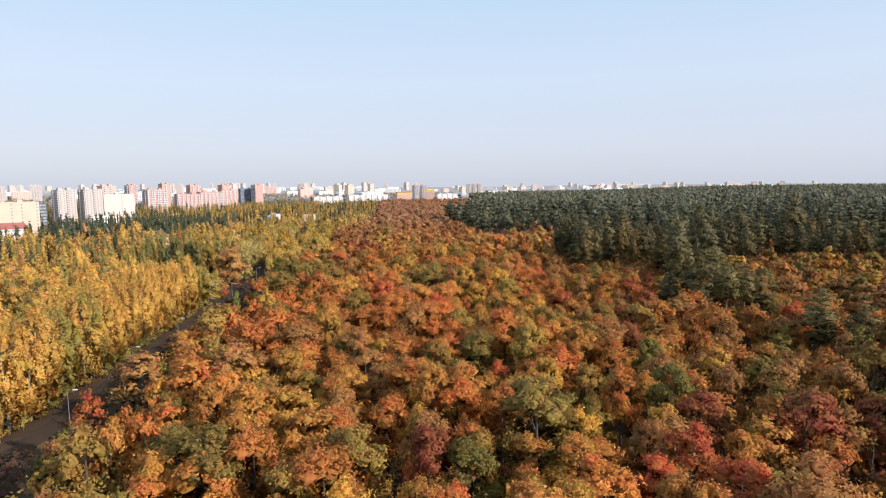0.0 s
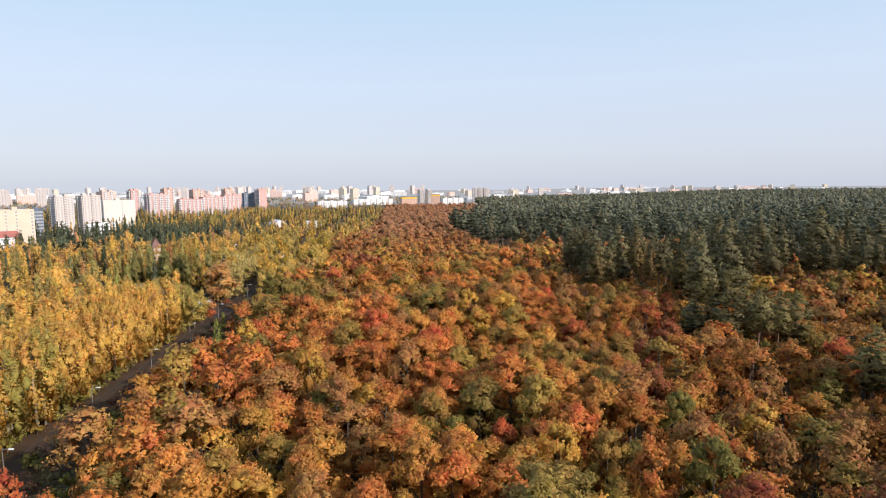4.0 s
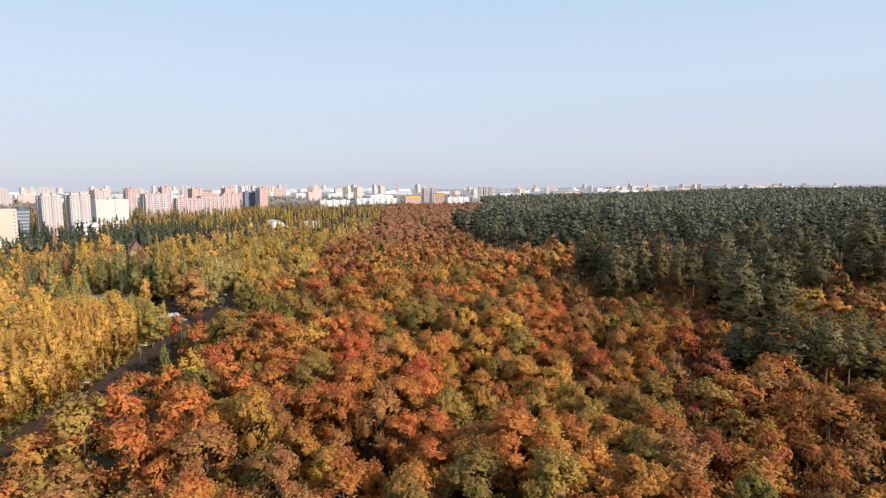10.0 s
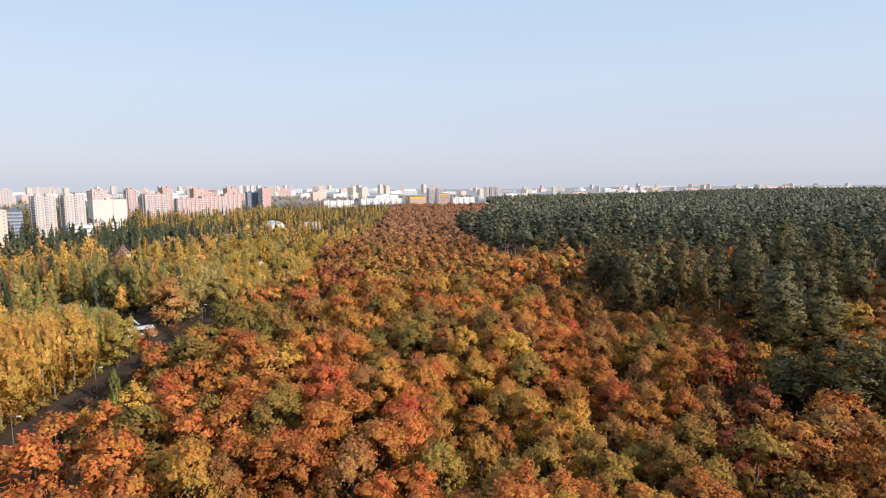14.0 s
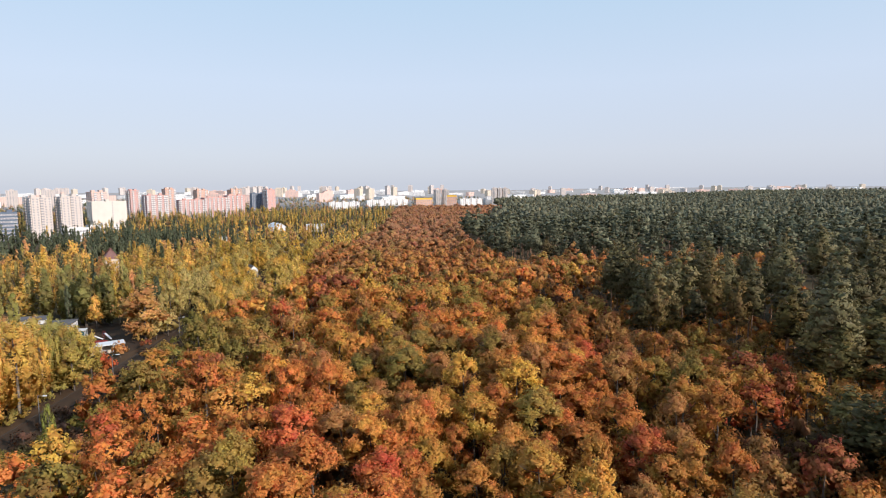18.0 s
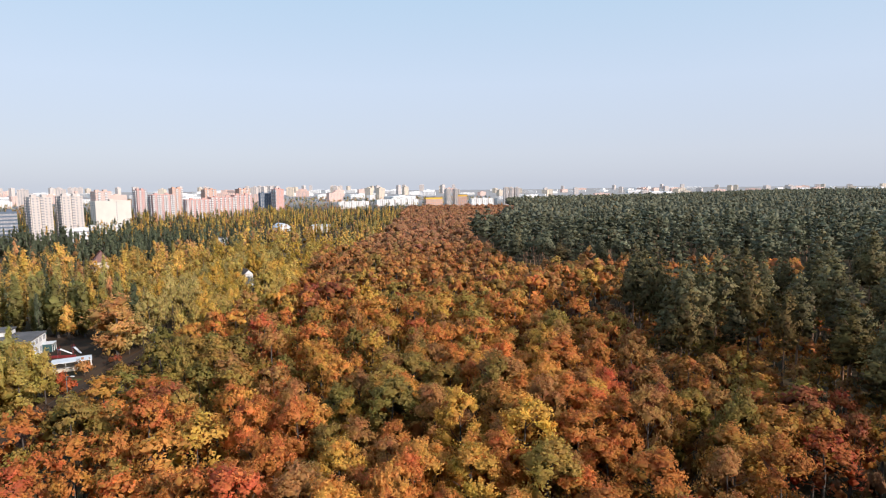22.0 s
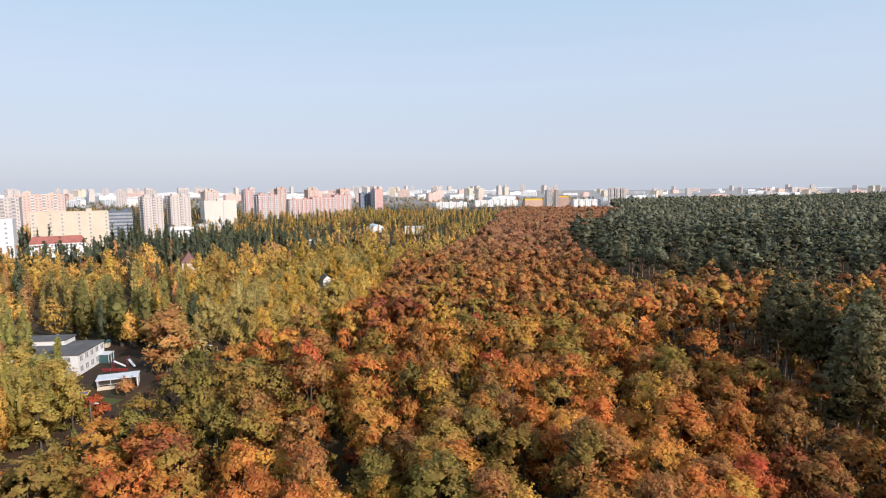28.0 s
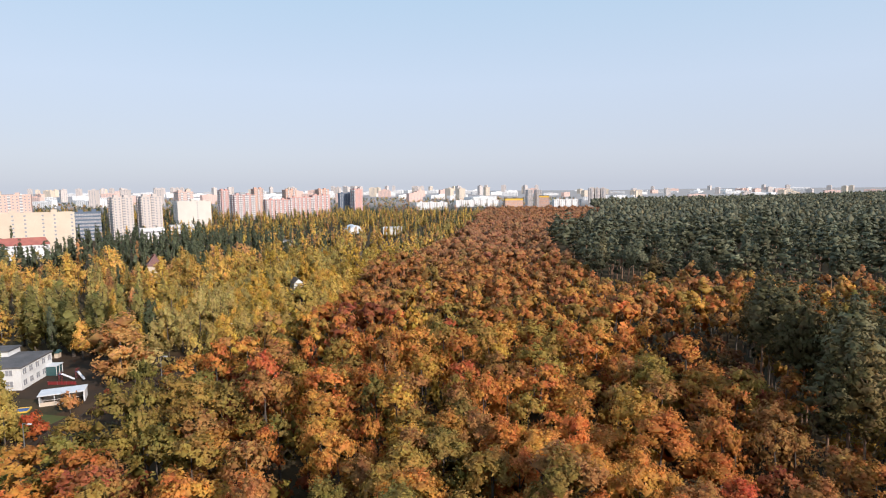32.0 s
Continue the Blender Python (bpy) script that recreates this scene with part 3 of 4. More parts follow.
# ---- ground ----
def ground_sheet():
    def axis(lim0, lim1):
        core = np.arange(-500, 1601, 25.0)
        lo = -500 - np.cumsum(25 * 1.22 ** np.arange(1, 30))
        hi = 1600 + np.cumsum(25 * 1.22 ** np.arange(1, 30))
        a = np.concatenate([lo[lo > lim0][::-1], core, hi[hi < lim1]])
        return np.concatenate([[lim0], a, [lim1]])
    xs, ys = axis(-4990.0, 4990.0), axis(-2000.0, 4990.0)
    gx, gy = np.meshgrid(xs, ys)
    v = np.stack([gx.ravel(), gy.ravel(), land(gx, gy).ravel()], axis=1)
    i, j = np.meshgrid(np.arange(len(xs) - 1), np.arange(len(ys) - 1))
    k = (j * len(xs) + i).ravel()
    q = halves(np.stack([k, k + 1, k + 1 + len(xs), k + len(xs)], axis=1))
    tagged(new("ground", tri_mesh("ground", v, q, (LITTER,))), "brown leaf-littered woodland ground reaching the horizon", "ground", kind="structure")


ground_sheet()


def strip(name, x_of, y0, y1, half, z, material, label, category, step=20.0):
    bm = bmesh.new()
    last = None
    y = y0
    while y <= y1:
        c = x_of(y)
        a, b = bm.verts.new((c - half, y, z)), bm.verts.new((c + half, y, z))
        if last:
            bm.faces.new((last[0], last[1], b, a))
        last = (a, b)
        y += step
    me = bpy.data.meshes.new(name)
    bm.to_mesh(me)
    bm.free()
    me.materials.append(material)
    return tagged(new(name, me), label, category, kind="structure")


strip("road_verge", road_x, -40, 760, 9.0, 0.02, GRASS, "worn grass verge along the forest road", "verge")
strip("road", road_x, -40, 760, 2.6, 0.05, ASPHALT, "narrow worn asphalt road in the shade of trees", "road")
for side in (-1, 1):
    bm = bmesh.new()
    for k in range(40):
        y = -40 + 20 * k
        x = road_x(y) + side * 2.7
        x2 = road_x(y + 20) + side * 2.7
        vs = [bm.verts.new(c) for c in ((x - 0.1, y, 0), (x + 0.1, y, 0), (x2 + 0.1, y + 20, 0), (x2 - 0.1, y + 20, 0),
                                        (x - 0.1, y, 0.17), (x + 0.1, y, 0.17), (x2 + 0.1, y + 20, 0.17), (x2 - 0.1, y + 20, 0.17))]
        for q in ((4, 5, 6, 7), (1, 2, 6, 5), (3, 0, 4, 7)):
            bm.faces.new([vs[i] for i in q])
    me = bpy.data.meshes.new("kerb")
    bm.to_mesh(me)
    bm.free()
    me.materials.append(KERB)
    tagged(new("kerb", me), "grey concrete kerb along the asphalt road", "kerb", kind="structure")


# ---- the woods ----
def from_flight(p):
    """Distance on plan from the ground that passes nearest under the camera's view."""
    a, b = np.array((0.0, 62.0)), np.array((16.0, 212.0))
    t = np.clip(((p - a) @ (b - a)) / ((b - a) @ (b - a)), 0, 1)
    return np.linalg.norm(p - (a + t[:, None] * (b - a)), axis=1)


OAK_LABELS = ["rust-brown autumn oak with a full crown", "amber-orange autumn oak with a broad crown", "olive-green oak turning yellow",
              "green oak still in leaf among autumn trees", "bright red maple in full autumn colour", "dull brown oak with thinning leaves",
              "golden-yellow autumn oak with a rounded crown", "dark maroon maple with thin foliage", "fiery orange maple with a dense crown"]

behind = scatter(-60, 105, -40, 36, 7.4, 0.4)
behind_col, _ = oak_palette(behind)
wood("oak_wood", "autumn oak wood behind the start of the flight", "oak", behind, behind_col, 16.5 + RNG.normal(0, 2, len(behind)), 80, 0.6, few=2)
oaks = scatter(-170, 330, 36, 1260, 7.5, 0.42)
oak_x, oak_y = oaks[:, 0], oaks[:, 1]
under = pine_here(oak_x, oak_y) & (oak_y < 340) & (RNG.uniform(0, 1, len(oaks)) < 0.75)
inside = (oak_x > oak_edge(oak_y)) & (under | ~pine_here(oak_x, oak_y)) & (oak_y < 1180) & ((oak_x < 200) | (oak_y < 330))
inside &= (oak_x < 0.8 * oak_y + 30) & (oak_x > -0.95 * oak_y - 60)
oaks = oaks[inside]
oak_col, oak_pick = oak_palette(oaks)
oak_h = 16.6 + RNG.normal(0, 1.8, len(oaks)) + 1.6 * np.sin(oaks[:, 0] * 0.07) * np.sin(oaks[:, 1] * 0.061)
oak_h[pine_here(oaks[:, 0], oaks[:, 1])] -= 4.0
# hollows of low oaks; the pines' shade is put into their leaf colour
shaded_hollow = (oaks[:, 0] > np.interp(oaks[:, 1], [285, 300, 338], [54, 38, 36])) & (oaks[:, 0] < 66) & (oaks[:, 1] > 288) & (oaks[:, 1] < 338)
shaded_hollow |= ((oaks[:, 0] - 67) / 13) ** 2 + ((oaks[:, 1] - 188) / 13) ** 2 < 1
oak_h[shaded_hollow] -= 6.0
oak_col[shaded_hollow] *= np.array((0.46, 0.42, 0.6))
oak_d = from_flight(oaks)
order = np.argsort(oak_d)
near = order[:300]
rest = order[300:]
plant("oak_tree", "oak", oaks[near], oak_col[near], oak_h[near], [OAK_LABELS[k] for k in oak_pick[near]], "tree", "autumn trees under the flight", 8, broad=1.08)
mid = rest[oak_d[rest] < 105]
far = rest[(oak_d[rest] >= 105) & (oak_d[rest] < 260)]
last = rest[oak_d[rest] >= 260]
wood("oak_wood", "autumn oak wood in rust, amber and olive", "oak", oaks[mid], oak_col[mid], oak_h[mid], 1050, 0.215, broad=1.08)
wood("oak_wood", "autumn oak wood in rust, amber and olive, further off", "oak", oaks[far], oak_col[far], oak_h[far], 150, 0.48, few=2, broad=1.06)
wood("oak_wood", "distant hazy reddish-brown oak wood running toward the town", "far_oak", oaks[last], oak_col[last], oak_h[last] - 1.0, 24, 0.8, 5, broad=1.15)

young = scatter(-75, 110, 40, 330, 7.5, 0.48)
young = young[(young[:, 0] > oak_edge(young[:, 1]) + 2) & ~pine_here(young[:, 0], young[:, 1]) & (young[:, 0] < 0.8 * young[:, 1] + 30) & (young[:, 0] > -0.95 * young[:, 1] - 60)]
young_col = np.array([MAROON, BROWN, (0.36, 0.19, 0.10), RUST, OLIVE])[RNG.integers(0, 5, len(young))] * RNG.uniform(0.7, 1.0, (len(young), 1))
wood("oak_undergrowth", "brown and olive young growth beneath the oaks", "shrub", young, young_col, RNG.uniform(5.0, 9.5, len(young)), 130, 0.24, broad=0.85)

PINE_DARK = np.array((0.142, 0.144, 0.096))


def pine_colours(p):
    n = len(p)
    c = PINE_DARK * RNG.uniform(0.5, 1.5, (n, 1)) + RNG.uniform(0, 0.03, (n, 1)) * np.array((1.3, 0.9, 0.2))
    rusty = RNG.uniform(0, 1, n) < 0.05
    c[rusty] += np.array((0.07, 0.03, 0.0))
    return c


pines = np.concatenate([scatter(0, 560, 222, 372, 12.0, 0.47), scatter(0, 560, 405, 620, 12.2, 0.48)])
pines = pines[pine_here(pines[:, 0], pines[:, 1]) & (pines[:, 0] < 0.82 * pines[:, 1] + 35)]
pine_h = 27.5 + RNG.normal(0, 4.3, len(pines)) + 3.0 * ((pines[:, 1] > 225) & (pines[:, 1] < 330))
front_row = np.array([(np.interp(y, [255, 300, 336], [58, 63, 65]) + RNG.uniform(0, 11), y + RNG.uniform(-2, 2)) for y in np.arange(256, 338, 5.0)])
pines, pine_h = np.concatenate([pines, front_row]), np.concatenate([pine_h, 31 + RNG.normal(0, 2.5, len(front_row))])
# pines right of the view, added unseen for their shade on the oaks
side = np.array([(0.8 * y + 10 + 9.5 * k + RNG.uniform(-2, 2), y + RNG.uniform(-2, 2)) for k in range(3) for y in np.arange(84, 172, 9.0)])
pines, pine_h = np.concatenate([pines, side]), np.concatenate([pine_h, 27 + RNG.normal(0, 2, len(side))])
pine_d = from_flight(pines)
order = np.argsort(pine_d)
near, rest = order[:170], order[170:]
# haze put into the needle colour: near pines darker and warmer, far ones cooler
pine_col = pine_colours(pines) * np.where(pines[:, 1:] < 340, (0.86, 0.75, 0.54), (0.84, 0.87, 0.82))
broad_pines = np.array([(72, 182), (78, 176), (79, 186), (85, 172), (86, 181), (92, 175), (93, 185), (99, 179), (74, 189), (92, 139), (98, 133), (87, 212), (94, 209), (93, 229), (90, 238), (98, 236), (105, 228)])
plant("broad_pine", "pine", broad_pines, pine_colours(broad_pines) * (0.98, 0.80, 0.46), np.array((22, 26, 24, 27, 27, 26, 25, 24, 21, 25, 24, 25, 26, 27, 30, 29, 28.0)),
      "broad dark pine standing among the oaks", "tree", "pines in the oak wood", 9, broad=1.4)
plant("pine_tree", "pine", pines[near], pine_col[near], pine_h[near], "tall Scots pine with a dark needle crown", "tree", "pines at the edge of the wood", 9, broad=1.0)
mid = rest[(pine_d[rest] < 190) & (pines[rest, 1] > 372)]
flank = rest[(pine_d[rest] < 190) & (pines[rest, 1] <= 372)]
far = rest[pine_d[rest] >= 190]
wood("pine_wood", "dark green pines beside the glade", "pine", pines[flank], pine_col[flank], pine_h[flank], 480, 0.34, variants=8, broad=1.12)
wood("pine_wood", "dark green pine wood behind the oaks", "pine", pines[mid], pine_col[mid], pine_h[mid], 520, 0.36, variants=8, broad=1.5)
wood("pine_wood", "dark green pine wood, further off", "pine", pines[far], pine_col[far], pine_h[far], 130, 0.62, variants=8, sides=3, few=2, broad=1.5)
pines = scatter(-20, 2100, 620, 2200, 11.5, 0.47)
px, py = pines[:, 0], pines[:, 1]
pines = pines[pine_here(px, py) & (px < 0.82 * py + 35) & (px > -50) & (np.hypot(px, py) < np.clip(1450 + 0.9 * px, 1450, 2300))]
wood("pine_wood", "distant hazy blue-green pine wood on a low hill", "far_pine", pines, pine_colours(pines), 23.0 + RNG.normal(0, 2.4, len(pines)), 11, 1.2, 5, trunk=False, broad=1.6)

# west of the road: tall golden birches, then poplars and mixed town trees
GOLDEN, WILLOW, DARK_POPLAR, TAN = (0.80, 0.50, 0.13), (0.54, 0.42, 0.15), (0.150, 0.165, 0.095), (0.66, 0.37, 0.155)
row = np.array([(road_x(y) - 7.5 - 6.0 * k + RNG.uniform(-1.2, 1.2), y + RNG.uniform(-1.3, 1.3) + 2.5 * k)
                for k in range(4) for y in np.arange(116, 254, 5.6)])
row_col = np.array(GOLDEN) * RNG.uniform(0.86, 1.08, (len(row), 1))
greener = (RNG.uniform(0, 1, len(row)) < 0.05) | ((row[:, 1] > 236) & (RNG.uniform(0, 1, len(row)) < 0.6))
row_col[greener] = np.array((0.50, 0.40, 0.11))
row_h = 24.0 + RNG.normal(0, 1.6, len(row)) - 6.0 * (row[:, 1] > 224) - 3.0 * (row[:, 1] > 240)
back = np.arange(len(row)) >= len(row) // 2
wood("birch_wood", "golden-yellow birches behind the roadside row", "birch", row[back], row_col[back], row_h[back], 1300, 0.22, broad=1.3)
row, row_col, row_h = row[~back], row_col[~back], row_h[~back]
plant("birch_tree", "birch", row, row_col, row_h, "tall golden-yellow birch in a roadside row", "tree", "golden row by the road", 6, broad=1.3)
young = np.array([(-88.0, 111), (-92, 104), (-97, 112), (-101, 103), (-69.5, 194), (-84, 236)])
plant("young_birch", "birch", young, np.array([(0.60, 0.38, 0.12)] * 4 + [(0.36, 0.37, 0.09)] * 2), np.array((13, 11, 14, 12, 15.5, 8.0)),
      "slim young birch with thin foliage", "tree", "young birches", 6, broad=0.7)
crimson = np.array([(-192, 260), (-186, 263), (-179, 263), (-172, 258)])
plant("crimson_maple", "round", crimson, np.array([(0.30, 0.055, 0.06)] * 4), np.array((9, 8, 9, 8.0)), "dark crimson maple among poplars", "tree", "crimson maples", 5, broad=0.75)

west = scatter(-1000, -60, 90, 1150, 9.9, 0.46)
wx, wy = west[:, 0], west[:, 1]
keep = ((wx < road_x(wy) - np.where(wy < 245, 33, 8)) | ((wy > 330) & (wx < oak_edge(wy) - 4))) & ~open_ground(wx, wy) & (wx > -1.05 * wy - 60)
keep &= ~((wy > 560 + 0.35 * (wx + 380)) & (wx < -380) & (RNG.uniform(0, 1, len(wx)) < 0.55))
keep &= ~((wy < 118) & (wx > -140)) & (np.min(np.hypot(wx[:, None] - crimson[None, :, 0], wy[:, None] - crimson[None, :, 1]), axis=1) > 6)
west = west[keep & ~in_lane(west)]
wx, wy = west[:, 0], west[:, 1]
dice = RNG.uniform(0, 1, len(west))
wob = 14 * np.sin(wx * 0.04) + 10 * np.sin(wx * 0.013 + 1)
yy = wy + wob
# zones going away from the road's start: golden, poplars, gold, dark poplar rows, gold, poplars before the town
share_slender = np.interp(yy, [200, 260, 285, 355, 370, 420, 432, 585, 595, 640, 660, 1200], [.4, .6, .76, .76, .08, .08, .94, .94, .25, .25, .75, .9])
share_dark = np.interp(yy, [200, 285, 355, 370, 420, 432, 585, 595, 640, 660, 1200], [.0, .22, .22, .15, .15, .96, .96, .15, .15, .5, .8])
east_part = wx > 8 - 0.67 * (wy - 153)
share_dark = np.where(east_part, share_dark * 0.42, share_dark)
share_slender = np.where(east_part & (yy > 400) & (yy < 700), 0.5 * share_slender, share_slender)
slender = dice < share_slender
dark = slender & (RNG.uniform(0, 1, len(west)) < share_dark)
west_col = np.where(slender[:, None], np.array((0.45, 0.355, 0.12)), np.array(GOLDEN))
west_col = np.where(dark[:, None], np.array(DARK_POPLAR), west_col)
slim_gold = slender & ~dark & (RNG.uniform(0, 1, len(west)) < np.where(east_part, 0.5, 0.36))
west_col[slim_gold] = np.array((0.72, 0.48, 0.12))
willow = (~slender) & (RNG.uniform(0, 1, len(west)) < 0.14)
west_col[willow] = np.array(WILLOW)
tan = RNG.uniform(0, 1, len(west)) < 0.13
west_col[tan] = np.array(TAN)
by_road = (wx > road_x(wy) - 30) & (wy > 245) & (wy < 560)
west_col[by_road] = np.array(WILLOW) * np.array((1.2, 1.08, 0.8))
west_col[by_road & (RNG.uniform(0, 1, len(west)) < 0.3)] = np.array((0.68, 0.43, 0.08))
slender &= ~by_road
# the long belt of dark poplars before the blocks
belt = (wy > 478 + 0.1 * (wx + 290)) & (wy < 655) & (wx < -200) & (wx > -480) & (RNG.uniform(0, 1, len(west)) < 0.9)
slender |= belt
west_col[belt] = np.array(DARK_POPLAR)
west_col = west_col * RNG.uniform(0.68, 1.25, (len(west), 1))
west_h = np.where(slender, 21.5, 17.5) + RNG.normal(0, 2.8, len(west)) - 4.5 * smooth(560, 700, wy)
west_d = np.hypot(wx + 60, np.clip(wy - 250, 0, None))
for tall in (True, False):
    sel = np.nonzero(slender == tall)[0]
    order = sel[np.argsort(west_d[sel])]
    near, rest = order[:45], order[45:]
    kind = "poplar" if tall else "round"
    label = "slender poplar turning from green to yellow" if tall else "rounded yellow-green town tree"
    plant("poplar_tree" if tall else "broadleaf_tree", kind, west[near], west_col[near], west_h[near], label, "tree", "trees west of the road", 5, broad=1.5 if tall else 0.95)
    mid, far = rest[west_d[rest] < 260], rest[west_d[rest] >= 260]
    wood("tree_belt", "mixed green and yellow trees of the town edge", kind, west[mid], west_col[mid], west_h[mid], 650, 0.28, broad=1.35 if tall else 0.95)
    wood("tree_belt", "distant poplars and yellow trees before the town", "far_poplar" if tall else "far_round", west[far], west_col[far], west_h[far],
         60, 0.52, sides=3, broad=1.25 if tall else 1.3)

# scattered trees between the blocks of the town
streets = scatter(-1500, 120, 1150, 2300, 31.0, 0.45)
streets = streets[(streets[:, 0] < -0.02 * streets[:, 1] - 60 + smooth(1400, 1900, streets[:, 1]) * 150) & (streets[:, 0] > -0.95 * streets[:, 1])]
wood("town_trees", "scattered dark green and yellow trees between the town blocks", "far_round", streets,
     np.array([DARK_POPLAR, WILLOW, TAN, DARK_POPLAR])[RNG.integers(0, 4, len(streets))], RNG.uniform(8, 13, len(streets)), 4, 1.8, 3, trunk=False, broad=2.0)

# willows and young limes lining the road further on, one orange tree at the yard's corner
line = np.array([(road_x(y) - 8.0 - 6.5 * k + RNG.uniform(-1.2, 1.2), y + RNG.uniform(-1.2, 1.2)) for k in range(3) for y in np.arange(289 + 12 * k, 500, 6.6)])
line = line[~open_ground(line[:, 0], line[:, 1]) & (line[:, 1] > 301) & ~in_lane(line)]
line_col = np.array(WILLOW) * RNG.uniform(0.8, 1.2, (len(line), 1))
line_col[RNG.uniform(0, 1, len(line)) < 0.22] = np.array((0.70, 0.44, 0.09))
orange = np.array([(-105.5, 290.5), (-109.5, 297.5)])
plant("orange_tree", "round", orange, np.array([(0.72, 0.38, 0.14), (0.62, 0.39, 0.14)]), np.array((19.5, 17.5)),
      "broad orange tree at the corner of the yard", "tree", "orange trees by the yard", 5, broad=1.42)
plant("willow_tree", "round", line, line_col, RNG.uniform(13, 17.5, len(line)), "grey-green willow lining the road", "tree", "trees lining the road", 5, broad=0.85)

# low scrub in the shade between the oaks and the road
scrub = np.array([(road_x(y) + off + RNG.uniform(-1.5, 1.5), y + RNG.uniform(-2, 2)) for off in (5.0, 8.5, 12.0, 15.5, 18.5) for y in np.arange(70, 290, 6.0)])
hedge = np.array([(road_x(y) - 5.2 + RNG.uniform(-0.8, 0.8), y + RNG.uniform(-1, 1)) for y in np.arange(112, 262, 5.2)])
plant("shrub", "shrub", hedge, np.array([OLIVE, (0.44, 0.36, 0.10), GREEN])[RNG.integers(0, 3, len(hedge))], RNG.uniform(2.2, 4.5, len(hedge)),
      "yellow-green bush at the foot of the golden birches", "bush", "roadside bushes", 4)
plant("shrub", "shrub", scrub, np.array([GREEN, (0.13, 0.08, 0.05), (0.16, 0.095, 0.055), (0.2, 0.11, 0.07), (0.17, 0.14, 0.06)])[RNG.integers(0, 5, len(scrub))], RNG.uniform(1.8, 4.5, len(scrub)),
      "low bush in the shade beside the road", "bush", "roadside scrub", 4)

foot = np.array([(-104, 287.5), (-102.5, 292), (-107.5, 293.5), (-105.5, 298.5), (-110.5, 300.5), (-101.0, 297.5)])
plant("shrub", "shrub", foot, np.array([(0.62, 0.38, 0.12), WILLOW, (0.66, 0.40, 0.12), WILLOW, WILLOW, WILLOW]), np.array((7.5, 8.0, 7.0, 8.0, 7.5, 8.5)),
      "tall yellow-green bush at the foot of the orange trees", "bush", "bushes by the yard", 4, broad=1.0)
small = np.array([(-101, 257.6), (-97.5, 256.5), (-102.1, 269.6), (-99.5, 280)])
plant("shrub", "shrub", small, np.array([RED, RED, (0.62, 0.33, 0.12), MAROON]), np.array((5.5, 5.0, 6.5, 3.5)),
      ["red-leaved bush by the road", "red-leaved bush by the road", "small orange young tree beside the shed", "dark maroon bush at the yard entrance"], "bush", "bushes by the yard", 4)
yard_edge = np.array([(-150, 312), (-145.5, 315), (-141, 311), (-136.5, 316), (-132, 312.5), (-128, 318), (-123, 320), (-153, 319), (-158, 313)])
plant("poplar_tree", "poplar", yard_edge, np.array([(0.40, 0.35, 0.12)] * 9) * RNG.uniform(0.7, 1.15, (9, 1)), RNG.uniform(22, 26, 9),
      "tall green poplar at the back of the yard", "tree", "poplars behind the yard", 5, broad=1.6)
front = np.array([(-98, 249), (-105, 253), (-97, 240), (-113, 256), (-121, 257), (-107, 245), (-129, 254), (-115, 246), (-125, 245), (-109, 237), (-135, 261)])
front_col = np.array([(0.62, 0.46, 0.13), (0.50, 0.43, 0.14), (0.60, 0.44, 0.12)])[RNG.integers(0, 3, 11)]
plant("lime_tree", "round", front, front_col, np.array((14.5, 16, 13, 16, 17, 16, 17, 17, 18, 16, 15.0)),
      "rounded yellow-green tree in front of the kindergarten", "tree", "trees before the kindergarten", 5, broad=1.08)
fringe = np.array([(oak_edge(y) - 5.5 - 6.5 * k + RNG.uniform(-1, 1), y + RNG.uniform(-1.5, 1.5)) for k in range(5) for y in np.arange(300, 420, 6.4)])
fringe = fringe[(fringe[:, 0] > road_x(fringe[:, 1]) + 5)]
fringe = fringe[~in_lane(fringe)]
fringe_col = np.array(WILLOW) * (1.18, 1.08, 0.9) * RNG.uniform(0.8, 1.2, (len(fringe), 1))
fringe_col[RNG.uniform(0, 1, len(fringe)) < 0.5] = np.array((0.74, 0.46, 0.10))
plant("willow_tree", "round", fringe, fringe_col, RNG.uniform(12.5, 16.5, len(fringe)), "grey-green willow between the road and the oaks", "tree", "trees lining the road", 5, broad=0.9)
dark = np.array([(-111.8, 311), (-114.5, 317), (-173, 430)])
plant("dark_poplar", "poplar", dark, np.array([(0.13, 0.145, 0.075)] * 3), np.array((22, 20, 22.0)), "dark green poplar among yellow trees", "tree", "dark poplars", 5, broad=1.4)
by_school = np.array([(-147.0, 276.5), (-142.6, 276.8), (-150.5, 276.0), (-128.5, 274.5), (-133.5, 268.0)])
plant("poplar_tree", "poplar", by_school, np.array([(0.44, 0.40, 0.12)] * 3 + [(0.42, 0.38, 0.10)] * 2), np.array((22, 21.5, 20, 15, 13.0)),
      "light green poplar beside the white kindergarten", "tree", "poplars by the kindergarten", 5, broad=1.4)


# ---- the town ----
def window_mesh(w, h):
    """A window: pale frame with a dark pane set back in it."""
    bm = bmesh.new()
    t = 0.10
    add_box(bm, -w / 2, w / 2, -0.10, 0.02, 0, t, 0)
    add_box(bm, -w / 2, w / 2, -0.10, 0.02, h - t, h, 0)
    add_box(bm, -w / 2, -w / 2 + t, -0.10, 0.02, t, h - t, 0)
    add_box(bm, w / 2 - t, w / 2, -0.10, 0.02, t, h - t, 0)
    add_box(bm, -w / 2 + t, w / 2 - t, -0.05, 0.02, t, h - t, 1)
    me = bpy.data.meshes.new("window")
    bm.to_mesh(me)
    bm.free()
    me.materials.append(FRAME)
    me.materials.append(GLASS)
    return me


